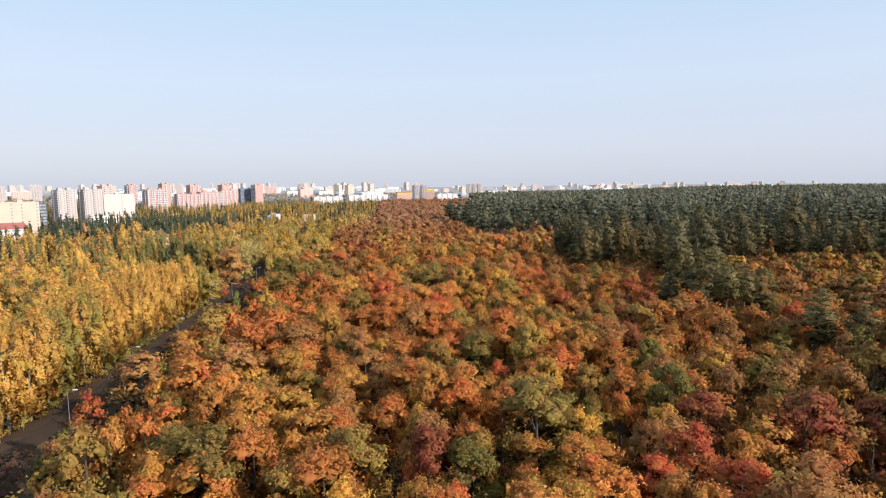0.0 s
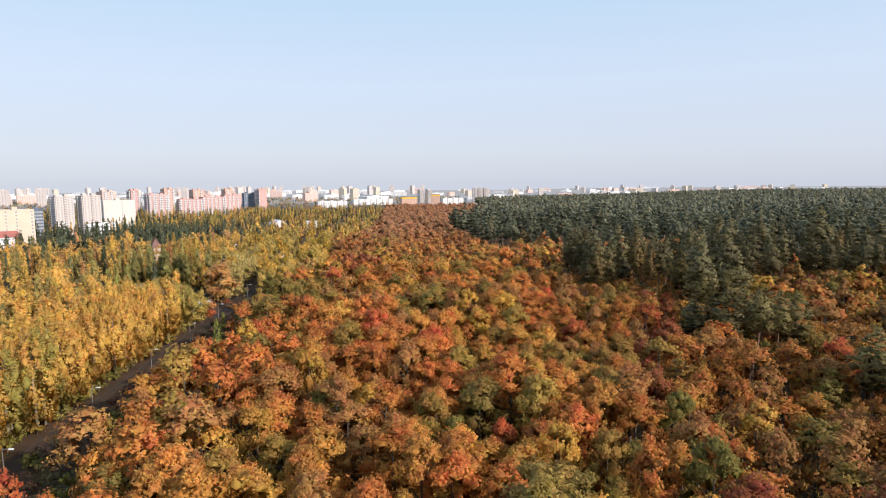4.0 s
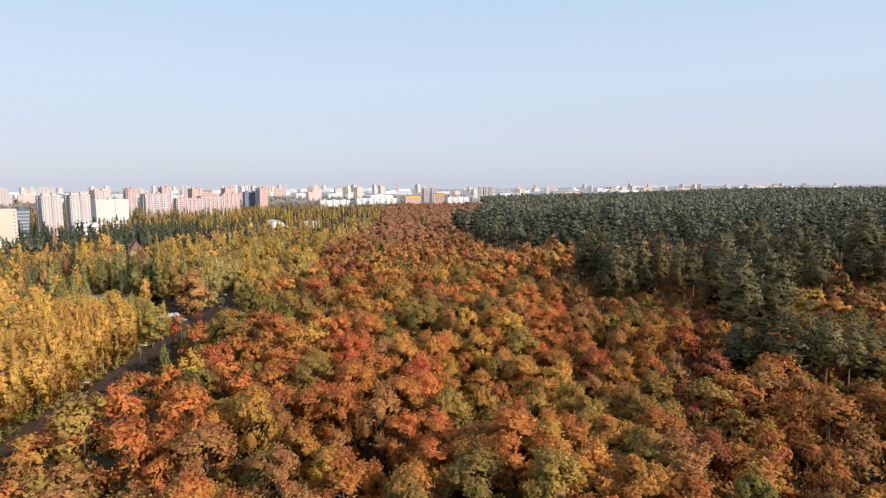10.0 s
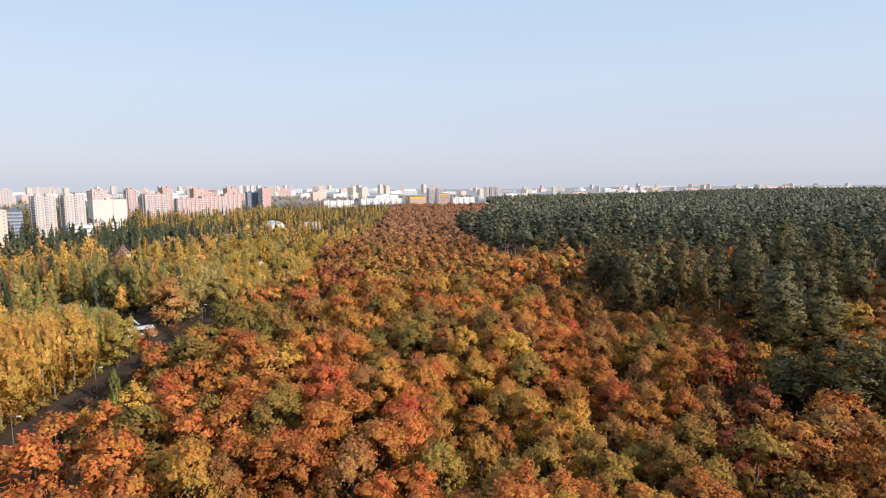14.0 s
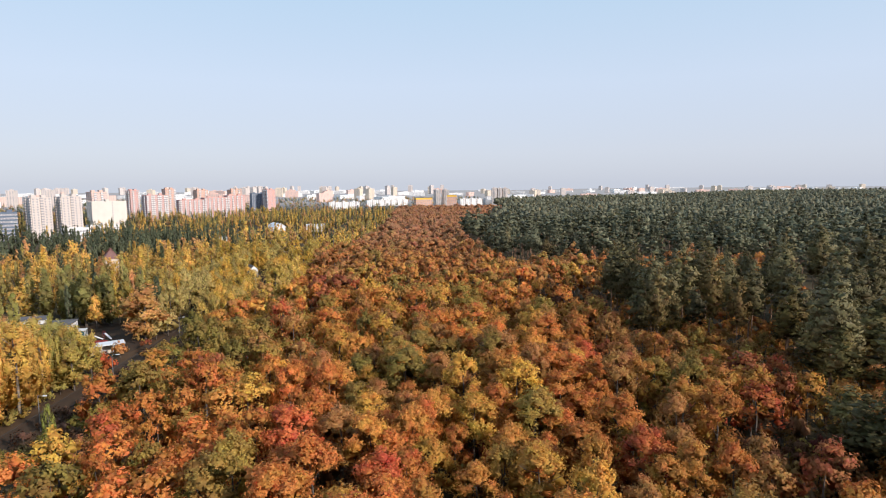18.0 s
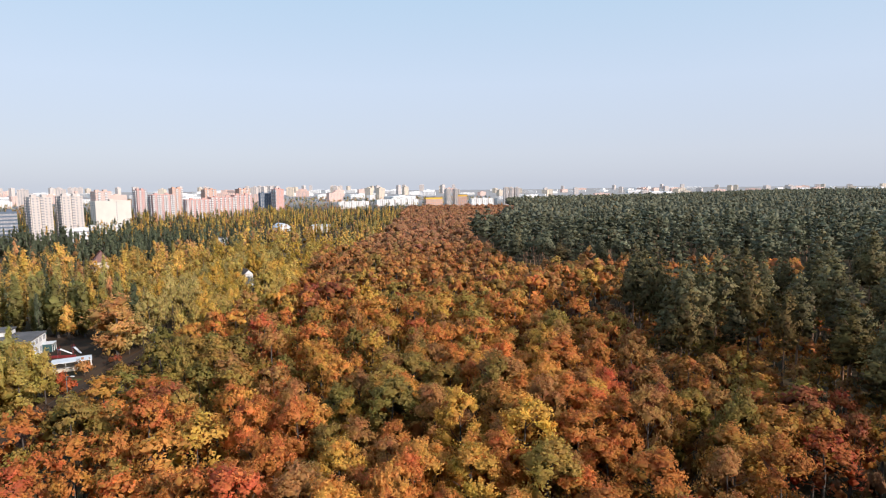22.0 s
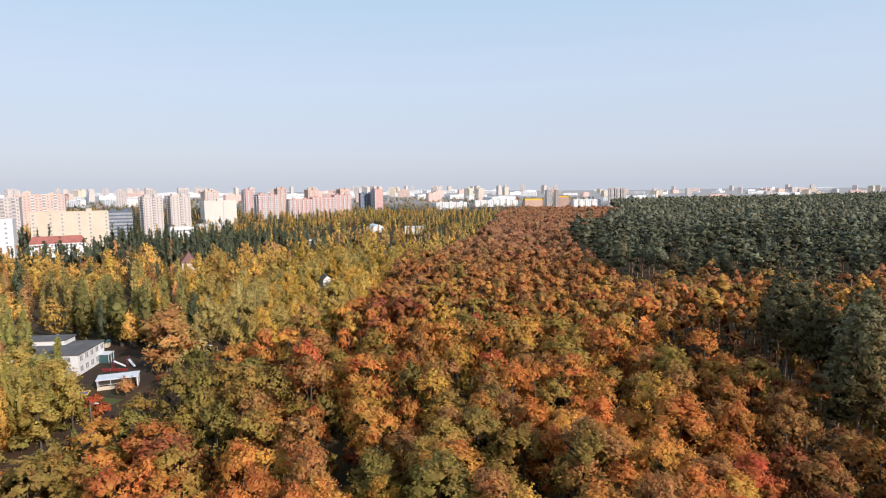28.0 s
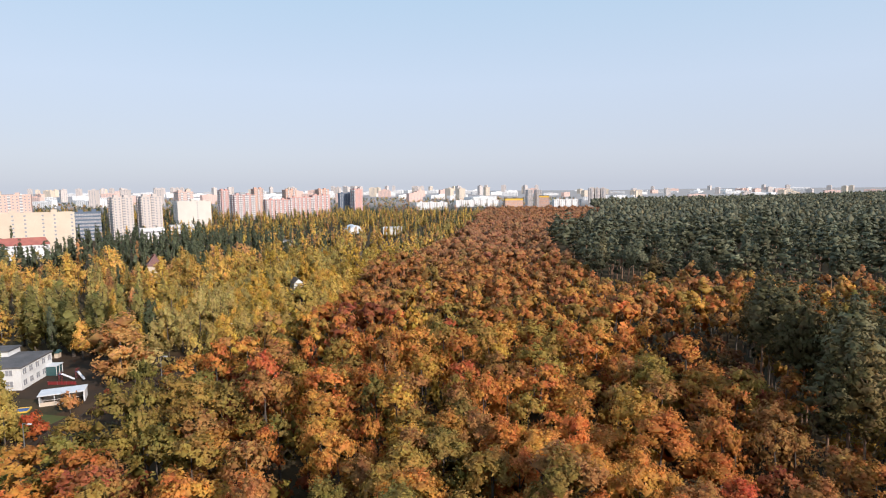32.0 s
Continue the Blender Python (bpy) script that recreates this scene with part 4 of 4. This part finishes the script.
def balcony_mesh(w, material, deep=1.1):
    """A glazed loggia: parapet below, dark glazing, slab above."""
    bm = bmesh.new()
    add_box(bm, -w / 2, w / 2, -deep, 0.02, -0.25, 1.05, 0)
    add_box(bm, -w / 2 + 0.05, w / 2 - 0.05, -deep + 0.08, 0.02, 1.05, 2.3, 1)
    add_box(bm, -w / 2, w / 2, -deep, 0.02, 2.3, 2.45, 0)
    me = bpy.data.meshes.new("balcony")
    bm.to_mesh(me)
    bm.free()
    me.materials.append(material)
    me.materials.append(GLASS)
    return me


def frame_and_pane(w, h):
    """The two meshes of a larger window: frame with a middle bar, and the pane set back in it."""
    bm = bmesh.new()
    for x0, x1, z0, z1 in ((-w / 2, w / 2, 0, .1), (-w / 2, w / 2, h - .1, h), (-w / 2, -w / 2 + .1, .1, h - .1), (w / 2 - .1, w / 2, .1, h - .1), (-.04, .04, .1, h - .1)):
        add_box(bm, x0, x1, -0.10, 0.02, z0, z1)
    rim = bpy.data.meshes.new("window")
    bm.to_mesh(rim)
    bm.free()
    rim.materials.append(FRAME)
    bm = box(-w / 2 + .1, w / 2 - .1, -0.05, 0.0, .1, h - .1)
    pane = bpy.data.meshes.new("pane")
    bm.to_mesh(pane)
    bm.free()
    pane.materials.append(GLASS)
    return rim, pane


SCHOOL_RIM, SCHOOL_PANE = frame_and_pane(1.9, 1.7)


def school_window(parent, at):
    o = part("window", SCHOOL_RIM, None, parent)
    o.matrix_basis = at
    part("pane", SCHOOL_PANE, None, o, "dark window pane")


WINDOW = window_mesh(1.7, 1.6)
WIDE_WINDOW = window_mesh(2.6, 1.7)
BALCONY_WHITE, BALCONY_GREY = balcony_mesh(3.0, WHITE_WALL), balcony_mesh(3.0, PANEL_GREY)


def building(name, x, y, angle, w, d, h, storeys, bays, wall, label, side_bays=3, pattern="w", side="w", roof=ROOF_GREY,
             lofts=2, win=WINDOW, group="town blocks", base=0.0, cap=None):
    """A block of flats: wall, roof with parapet and lift houses, a window or balcony for each bay and storey.
    angle: where the front faces, in degrees from +x; pattern: one letter a bay, w window, b balcony, - blank."""
    ob = thing(name, label, "building", group, at=pose(x, y, base, 0, 0, angle + 90))
    part("wall", box(-w / 2, w / 2, -d / 2, d / 2, -0.5, h), wall, ob)
    bm = bmesh.new()
    for x0, x1, y0, y1 in ((-w / 2 - .15, w / 2 + .15, -d / 2 - .15, -d / 2 + .25), (-w / 2 - .15, w / 2 + .15, d / 2 - .25, d / 2 + .15),
                           (-w / 2 - .15, -w / 2 + .25, -d / 2 + .25, d / 2 - .25), (w / 2 - .25, w / 2 + .15, -d / 2 + .25, d / 2 - .25)):
        add_box(bm, x0, x1, y0, y1, h + .004, h + .9)
    part("parapet", bm, cap or wall, ob)
    part("roof", box(-w / 2 + .25, w / 2 - .25, -d / 2 + .25, d / 2 - .25, h + .004, h + .3), roof, ob)
    for k in range(lofts):
        c = -w / 2 + w * (k + 0.5) / lofts
        part("lift_house", box(c - 2.2, c + 2.2, -2.0, 2.5, h + .3, h + 3.2), wall, ob)
    gap = h / storeys
    def face(width, count, letters, turn, off):
        m = Matrix.Rotation(radians(turn), 4, "Z")
        for i in range(count):
            kind = letters[i % len(letters)]
            if kind == "-":
                continue
            data = {"w": win, "b": BALCONY_WHITE, "g": BALCONY_GREY}[kind]
            cx = -width / 2 + width * (i + 0.5) / count
            for s in range(storeys):
                o = part("window" if kind == "w" else "balcony", data, None, ob)
                o.matrix_basis = m @ Matrix.Translation((cx, -off, s * gap + 0.9))
    face(w, bays, pattern, 0, d / 2)
    if side_bays:
        face(d, side_bays, side, -90, w / 2)
    return ob


building("tower_block", -440, 685, -31, 19, 15, 43.5, 16, 5, PANEL_GREY, "pale sixteen-storey concrete tower block with balcony stacks", 3, "wwgwwgww", "gwg")
building("tower_block", -420, 703, -31, 20, 15, 44, 16, 5, PANEL_GREY, "pale sixteen-storey concrete tower block beside its twin", 3, "wwgwwgww", "gwg")
building("apartment_block", -426, 568, -42, 58, 14, 33, 10, 14, CREAM, "long cream brick apartment block with few windows", 3, "w--w-", "ww-")
building("office_block", -466, 668, -48, 24, 14, 29, 8, 9, BLUE_WALL, "blue-grey clad office block in shade", 3, win=WIDE_WINDOW)
building("apartment_block", -466, 842, -32, 44, 14, 35, 11, 6, PALE_CREAM, "cream block end wall with few windows", 3, "---w", "w", lofts=1)
building("tower_block", -486, 853, -31, 20, 15, 47, 15, 7, PINKISH, "pink brick tower block behind the pale towers", 3, "wbwwbww", "w")
building("tower_block", -574, 1087, -30, 16, 14, 47, 15, 5, RED_BRICK, "narrow dark red brick tower block", 4, "wbw", "bw")
building("apartment_block", -496, 1016, -38, 34, 18, 40, 13, 10, RED_BRICK, "red brick block with white balcony stacks", 4, "bwbbwb", "bw")
building("tower_block", -524, 1114, -38, 18, 15, 49, 16, 6, ORANGE_BRICK, "orange brick tower with a flat roof", 3, "wwb", "w")
building("apartment_block", -459, 1060, -44, 40, 16, 31, 10, 11, RED_BRICK, "long red block with rows of white balconies", 3, "bwbw", "bw")
building("apartment_block", -431, 1089, -44, 40, 16, 34, 11, 11, RED_BRICK, "long red block with rows of white balconies, higher part", 0, "bwbw", "bw")
building("apartment_block", -406, 1115, -44, 32, 16, 37, 12, 8, RED_BRICK, "long red block with rows of white balconies, tall end", 0, "bwbw", "bw")
building("tower_block", -511, 1211, -40, 22, 18, 46, 15, 6, ORANGE_BRICK, "orange-red tower rising behind the long block", 3, "wbw", "w")
building("tower_block", -462, 1254, -40, 22, 18, 46, 15, 6, ORANGE_BRICK, "orange-red tower beside its twin", 3, "wbw", "w")
building("tower_block", -419, 1334, -35, 20, 18, 45, 15, 6, RED_BRICK, "dark red brick tower block with a shaded side", 6, "w-w", "wb")
building("office_block", -450, 1352, -55, 30, 16, 37, 12, 8, BLUE_WALL, "blue-grey tower wing in shade", 0, "w")
building("office_block", -388, 664, -45, 22, 12, 13, 3, 8, WHITE_WALL, "low white school building among poplars", 3, lofts=0, win=WIDE_WINDOW)
building("office_block", -426, 768, -45, 32, 14, 9, 2, 10, WHITE_WALL, "low white public building with a flat roof", 3, lofts=0, win=WIDE_WINDOW)
building("apartment_block", -628, 720, -48, 54, 14, 46, 14, 14, PINKISH, "pink brick apartment tower far behind the park", 3, "wwb", "w")
building("apartment_block", -530, 592, -48, 30, 16, 45, 14, 10, PANEL_GREY, "pale concrete apartment tower at the town edge", 3, "wwg", "w")
building("office_block", -424, 502, -48, 18, 14, 30, 8, 6, WHITE_WALL, "white plastered block with few windows", 0, "-w-", lofts=0)
building("apartment_block", -82, 1273, -72, 34, 16, 24, 7, 8, ORANGE_BRICK, "orange brick block with a yellow top floor", 3, "w", "w", cap=YELLOW_TRIM)
building("apartment_block", -26, 1326, -88, 20, 16, 28, 9, 5, ORANGE_BRICK, "small orange brick block with a yellow cornice", 3, "w", "w", cap=YELLOW_TRIM)
building("tower_block", -68, 1525, -70, 11, 22, 40, 14, 4, PANEL_GREY, "slim pale tower at the end of the oak wood", 3, "wg", "w", lofts=1)
building("tower_block", -48, 1535, -70, 11, 22, 40, 14, 4, PANEL_GREY, "slim pale tower beside its twin", 3, "wg", "w", lofts=1)
building("apartment_block", -199, 1582, -62, 110, 14, 15, 5, 20, WHITE_WALL, "long white panel block across the far end", 0, "wwg", "w", lofts=4)
building("apartment_block", -275, 1416, -62, 70, 14, 15, 5, 13, WHITE_WALL, "white panel block with shaded entrances", 0, "wwg", "w", lofts=3)
building("apartment_block", 18, 1597, -66, 70, 14, 16, 5, 13, WHITE_WALL, "white panel block beyond the oak wood", 0, "wwg", "w", lofts=3)
for k in range(3):
    building("tower_block", 74 + 14 * k, 1594, -85, 11, 18, 42, 14, 3, PANEL_GREY, "slim grey tower of a far group of three", 0, "wg", lofts=1)

# yellow top floors of the two orange blocks
for bx, by, bw, bh in ((-82, 1273, 34, 24), (-26, 1326, 20, 28)):
    top = thing("attic_storey", "yellow clad attic storey on an orange block", "building", "yellow attics", at=pose(bx, by, bh + 0.9, 0, 0, 18 if bw > 30 else 2))
    part("wall", box(-bw / 2 + .3, bw / 2 - .3, -7.6, 7.6, 0, 2.6), YELLOW_TRIM, top)
    part("roof", box(-bw / 2, bw / 2, -8.1, 8.1, 2.604, 3.0), ROOF_GREY, top)


def pitched(name, x, y, angle, w, d, h, rise, wall, roof, label, hip=0.0, bays=0):
    """A low building under a pitched or hipped roof."""
    ob = thing(name, label, "building", at=pose(x, y, 0, 0, 0, angle + 90))
    part("wall", box(-w / 2, w / 2, -d / 2, d / 2, -0.3, h), wall, ob)
    bm = bmesh.new()
    e, r = 0.5, hip
    pts = [(-w / 2 - e, -d / 2 - e, h), (w / 2 + e, -d / 2 - e, h), (w / 2 + e, d / 2 + e, h), (-w / 2 - e, d / 2 + e, h),
           (-w / 2 - e + r, 0, h + rise), (w / 2 + e - r, 0, h + rise)]
    vs = [bm.verts.new((a, b, c + .01)) for a, b, c in pts]
    for q in ((0, 1, 5, 4), (2, 3, 4, 5), (3, 2, 1, 0)) + (((1, 2, 5), (3, 0, 4)) if hip else ()):
        bm.faces.new([vs[i] for i in q])
    part("roof", bm, roof, ob)
    if not hip:                      # plastered gable walls under the roof's ends
        for end in (-1, 1):
            bm = bmesh.new()
            a, b = end * (w / 2 - 0.25), end * w / 2
            vs = [bm.verts.new((x_, y_, z_)) for x_ in (a, b) for y_, z_ in ((-d / 2, h + .01), (d / 2, h + .01), (0, h + rise - 0.35))]
            for q in ((0, 1, 2), (5, 4, 3), (0, 3, 4, 1), (1, 4, 5, 2), (2, 5, 3, 0)):
                bm.faces.new([vs[i] for i in q])
            bmesh.ops.recalc_face_normals(bm, faces=bm.faces[:])
            part("gable", bm, wall, ob)
    for i in range(bays):
        o = part("window", WINDOW, None, ob)
        o.matrix_basis = Matrix.Translation((-w / 2 + w * (i + .5) / bays, -d / 2, h - 2.4))
    return ob


pitched("long_house", -396, 526, -45, 38, 12, 11, 5.5, WHITE_WALL, ROOF_RED, "long pale house under a red sheet roof", 3.0, 14)
pitched("pavilion", -213, 443, -50, 8, 8, 10.5, 6.5, CREAM, ROOF_BROWN, "small pavilion with a steep brown pyramid roof", 5.0)
pitched("gabled_house", -117, 424, -140, 9, 4.6, 6.6, 2.4, WHITE_WALL, ROOF_GREY, "white gabled house among the roadside trees", 0.0, 2)

for bx, by, bw in ((-223, 632, 14), (-175, 506, 10)):
    hut = thing("service_building", "small white flat-roofed service building among trees", "building", "small town buildings", at=pose(bx, by, 0, 0, 0, 25))
    part("wall", box(-bw / 2, bw / 2, -3.5, 3.5, -0.3, 7.0), WHITE_WALL, hut)
    part("roof", box(-bw / 2 - .3, bw / 2 + .3, -3.8, 3.8, 7.004, 7.4), ROOF_GREY, hut)
    for k in range(4):
        o = part("window", WINDOW, None, hut)
        o.matrix_basis = Matrix.Translation((-bw / 2 + bw * (k + .5) / 4, -3.5, 3.8))

# far town to the horizon


def far_block(name, w, d, h, storeys, wall, label):
    ob = thing(name, label, "building", "far town")
    gap = h / storeys
    part("wall", box(-w / 2, w / 2, -d / 2, d / 2, 0, h), wall, ob)
    bm = bmesh.new()
    for s in range(storeys):
        for k in range(max(2, int(w / 6))):
            cx = -w / 2 + w * (k + 0.5) / max(2, int(w / 6))
            bm.faces.new([bm.verts.new((cx + e, -d / 2 - .05, s * gap + gap * f)) for e, f in ((-1.4, .35), (1.4, .35), (1.4, .85), (-1.4, .85))])
    tagged(part("window_grid", bm, GLASS, ob), kind="stuff")
    part("roof", box(-w / 2, w / 2, -d / 2, d / 2, h + .004, h + 1.0), wall, ob)
    part("lift_house", box(-w / 8, w / 8, -d / 4, d / 4, h + 1.004, h + 4), wall, ob)
    return ob


FAR_KINDS = [far_block("far_apartment_block", 70, 14, 27, 9, WHITE_WALL, "long white panel block in the far town"),
             far_block("far_tower_block", 20, 18, 46, 15, PANEL_GREY, "pale tower block in the far town"),
             far_block("far_apartment_block", 55, 14, 27, 9, PINKISH, "pinkish brick block in the far town"),
             far_block("far_hall", 110, 40, 14, 2, WHITE_WALL, "long low white hall in the far town"),
             far_block("far_tower_block", 24, 20, 40, 13, CREAM, "cream tower block in the far town")]
town = np.random.default_rng(5)
spots = []
for i in range(300):
    r = 1850 + 2600 * town.uniform(0, 1) ** 0.8
    a = radians(town.uniform(-58, 33))
    spots.append((r * math.sin(a), 60 + r * math.cos(a)))
placed = 0
for x, y in spots:
    if -1.0 < (x + 30) / 130 < 0.0 and y < 1300:
        continue
    if x > 60 and y < 1750 + 0.35 * x:
        continue
    k = int(town.choice(5, p=(0.36, 0.2, 0.14, 0.16, 0.14)))
    low = 1.0 if x < -150 else 0.62
    at = pose(x, y, float(land(x, y)) - 0.3, 0, 0, town.choice((0, 12, -20, 45, 60)) + town.uniform(-6, 6)) @ Matrix.Diagonal((1, 1, low, 1))
    if placed < 5:
        FAR_KINDS[placed].matrix_basis = at
    else:
        copy_thing(FAR_KINDS[k], at)
    placed += 1
for x, y, k in ((226, 1783, 3), (302, 1830, 0), (423, 1856, 3), (500, 1900, 1), (560, 1930, 0), (640, 1960, 4), (720, 2000, 0), (820, 2040, 3), (930, 2100, 0), (1050, 2150, 1)):
    copy_thing(FAR_KINDS[k], pose(x, y, float(land(x, y)), 0, 0, 5) @ Matrix.Diagonal((1, 1, 0.62, 1)))

# domed sports hall
hall = thing("sports_hall", "white barrel-roofed sports hall among poplars", "building", at=pose(-226, 798, 0, 0, 0, 35) @ Matrix.Diagonal((0.72, 0.72, 0.62, 1)))
bm = bmesh.new()
prof = [(-11 + 22 * i / 12, 7 + 7.5 * math.sin(math.pi * i / 12)) for i in range(13)]
front = [bm.verts.new((a, -18, b)) for a, b in prof]
back = [bm.verts.new((a, 18, b)) for a, b in prof]
for i in range(12):
    bm.faces.new((front[i], front[i + 1], back[i + 1], back[i]))
bm.faces.new(front[::-1])
bm.faces.new(back)
part("barrel_roof", bm, SHEET_WHITE, hall)
part("wall", box(-11, 11, -18, 18, -0.3, 7), WHITE_WALL, hall)
low = thing("flat_shed", "low white flat-roofed building among poplars", "building", at=pose(-172, 776, 0, 0, 0, 10))
part("wall", box(-10, 10, -5, 5, -0.3, 8), WHITE_WALL, low)
part("roof", box(-10.4, 10.4, -5.4, 5.4, 8.004, 8.5), SHEET_WHITE, low)

# ---- the kindergarten and its yard beside the road ----
yard = thing("yard_paving", "dark asphalt yard beside the kindergarten", "paving", kind="structure")
part("paving", box(-150, -103, 276, 318, 0.0, 0.06), ASPHALT, yard)
school = thing("kindergarten", "white two-storey kindergarten with flat dark roofs", "building", at=pose(-131.6, 288.8, 0, 0, 0, 109.5))
# local x runs along the front, local y goes back from it
part("wall", box(-8, 8, 0, 24, -0.3, 6.2), WHITE_WALL, school)
part("roof", box(-8.3, 8.3, -0.3, 24.3, 6.204, 6.6), ROOF_GREY, school, "dark bitumen flat roof")
part("wall", box(3, 9, 9, 30, -0.3, 8.0), WHITE_WALL, school)
part("roof", box(2.7, 9.3, 8.7, 30.3, 8.004, 8.4), ROOF_GREY, school, "dark bitumen upper roof")
for i in range(5):
    for s in range(2):
        school_window(school, Matrix.Translation((-6.4 + 3.2 * i, 0, 1.0 + 3.1 * s)))
for i in range(6):
    for s in range(2):
        school_window(school, Matrix.Rotation(radians(-90), 4, "Z") @ Matrix.Translation((-3.0 - 3.4 * i, -8, 1.0 + 3.1 * s)))
porch = thing("glazed_porch", "teal glazed porch beside the white wall", "porch", at=pose(-131.6, 288.8, 0, 0, 0, 109.5))
part("glazing", box(4.1, 7.4, -2.9, -0.05, 0.06, 2.8), TEAL, porch)
for px, py in ((3.95, -3.05), (7.4, -3.05), (5.7, -3.05)):
    part("post", box(px, px + .12, py, py + .12, 0.06, 2.8), FRAME, porch)
part("roof", box(3.8, 7.7, -3.2, -0.05, 2.804, 3.0), SHEET_WHITE, porch)
shed = thing("veranda_shed", "low pale open shed with a flat white roof", "shed", at=pose(-110.8, 276.5, 0.06, 0, 0, 36))
part("roof", box(-5.2, 5.2, -2.6, 2.6, 2.7, 2.95), SHEET_WHITE, shed)
part("back_wall", box(-5, 5, 2.2, 2.4, 0, 2.7), WHITE_WALL, shed)
part("side_wall", box(-5, -4.8, -2.2, 2.2, 0, 2.7), WHITE_WALL, shed)
part("side_wall", box(4.8, 5, -2.2, 2.2, 0, 2.7), WHITE_WALL, shed)
part("parapet_wall", box(-4.8, 1.5, -2.4, -2.2, 0, 1.0), CREAM, shed)
for px_ in (-4.9, -1.7, 1.6, 4.7):
    part("post", box(px_, px_ + .14, -2.4, -2.26, 1.0 if px_ < 1.5 else 0, 2.7), FRAME, shed)

# play things in the yard
def slide(x, y, turn):
    ob = thing("playground_slide", "small white and red metal playground slide", "slide", "yard slides", at=pose(x, y, 0.06, 0, 0, turn))
    bm = bmesh.new()
    for side in (-0.32, 0.28):
        vs = [bm.verts.new(p) for p in ((0, side, 2.0), (3.2, side, 0.25), (3.2, side, 0.5), (0, side, 2.3),
                                        (0, side + 0.04, 2.0), (3.2, side + 0.04, 0.25), (3.2, side + 0.04, 0.5), (0, side + 0.04, 2.3))]
        for q in ((0, 1, 2, 3), (7, 6, 5, 4), (0, 4, 5, 1), (1, 5, 6, 2), (2, 6, 7, 3), (3, 7, 4, 0)):
            bm.faces.new([vs[i] for i in q])
    vs = [bm.verts.new(p) for p in ((0, -.28, 2.04), (3.2, -.28, .29), (3.2, .28, .29), (0, .28, 2.04), (0, -.28, 2.0), (3.2, -.28, .25), (3.2, .28, .25), (0, .28, 2.0))]
    for q in ((0, 1, 2, 3), (7, 6, 5, 4), (0, 4, 5, 1), (2, 6, 7, 3)):
        bm.faces.new([vs[i] for i in q])
    part("chute", bm, SHEET_WHITE, ob, "white sheet-metal chute")
    part("platform", box(-0.7, 0, -0.35, 0.35, 1.96, 2.04), TOY_BLUE, ob)
    for px, py in ((-0.7, -0.35), (-0.7, 0.29), (-0.06, -0.35), (-0.06, 0.29)):
        part("post", box(px, px + 0.06, py, py + 0.06, 0, 3.0), TOY_RED, ob)
    for k in range(6):
        part("rung", box(-0.72, -0.68, -0.29, 0.29, 0.25 + 0.3 * k, 0.29 + 0.3 * k), STEEL, ob)
    return ob


slide(-124.5, 289.7, 25)
slide(-121.8, 292.6, -20)
train = thing("play_fence", "low red board fence around the play corner", "fence", at=pose(-121.7, 286.9, 0.06, 0, 0, 12))
for k in range(9):
    part("board", box(-4 + 0.9 * k, -3.2 + 0.9 * k, -0.02, 0.02, 0.1, 1.0), TOY_RED, train)
for k in range(4):
    part("post", box(-4 + 2.6 * k, -3.92 + 2.6 * k, 0.02, 0.1, 0, 1.05), STEEL, train)
sandpit = thing("sandpit", "sandpit with yellow edge boards and a blue cover", "sandpit", at=pose(-115.5, 268.9, 0.05, 0, 0, 30))
for x0, x1, y0, y1 in ((-1.6, 1.6, -1.6, -1.45), (-1.6, 1.6, 1.45, 1.6), (-1.6, -1.45, -1.45, 1.45), (1.45, 1.6, -1.45, 1.45)):
    part("edge_board", box(x0, x1, y0, y1, 0, 0.35), YELLOW_TRIM, sandpit)
part("cover", box(-1.44, 1.44, -1.44, 1.44, 0, 0.22), TOY_BLUE, sandpit)
house = thing("play_house", "small green-roofed play house at the yard's end", "play house", at=pose(-146, 309, 0.06, 0, 0, 20))
part("wall", box(-1.2, 1.2, -1.0, 1.0, 0, 1.7), CREAM, house)
bm = bmesh.new()
vs = [bm.verts.new(p) for p in ((-1.5, -1.3, 1.71), (1.5, -1.3, 1.71), (1.5, 1.3, 1.71), (-1.5, 1.3, 1.71), (-1.5, 0, 2.7), (1.5, 0, 2.7))]
for q in ((0, 1, 5, 4), (2, 3, 4, 5), (1, 2, 5), (3, 0, 4), (3, 2, 1, 0)):
    bm.faces.new([vs[i] for i in q])
part("roof", bm, TEAL, house)
lawn = thing("lawn", "small green lawn in front of the shed", "lawn", kind="structure")
part("turf", box(-118, -101.5, 261, 268, 0, 0.05), TURF, lawn)

# street lamps along the road
def street_lamp(x, y):
    ob = thing("street_lamp", "grey steel street lamp with a white lamp head", "street lamp", "lamps along the road", at=pose(x, y, 0))
    v, q, n = stem([(0, 0, 0), (0, 0, 4), (0, 0, 8.4)], (0.11, 0.09, 0.06), 8)
    part("pole", tri_mesh("pole", v, q, normals=n), STEEL, ob)
    bm = box(0.02, 1.5, -0.035, 0.035, 8.3, 8.38)
    part("arm", bm, STEEL, ob)
    bm = box(1.2, 2.1, -0.17, 0.17, 8.28, 8.46)
    bmesh.ops.bevel(bm, geom=bm.edges[:], offset=0.05, segments=1)
    head = part("lamp_head", bm, LAMP_WHITE, ob)
    part("lens", box(1.4, 2.0, -0.12, 0.12, 8.255, 8.278), GLASS, head, "clear lamp lens")
    return ob


lamp = street_lamp(-81.8, 150)
for ly in (118, 182, 214, 246, 292, 330):
    copy_thing(lamp, pose(road_x(ly) + 4.4, ly, 0))
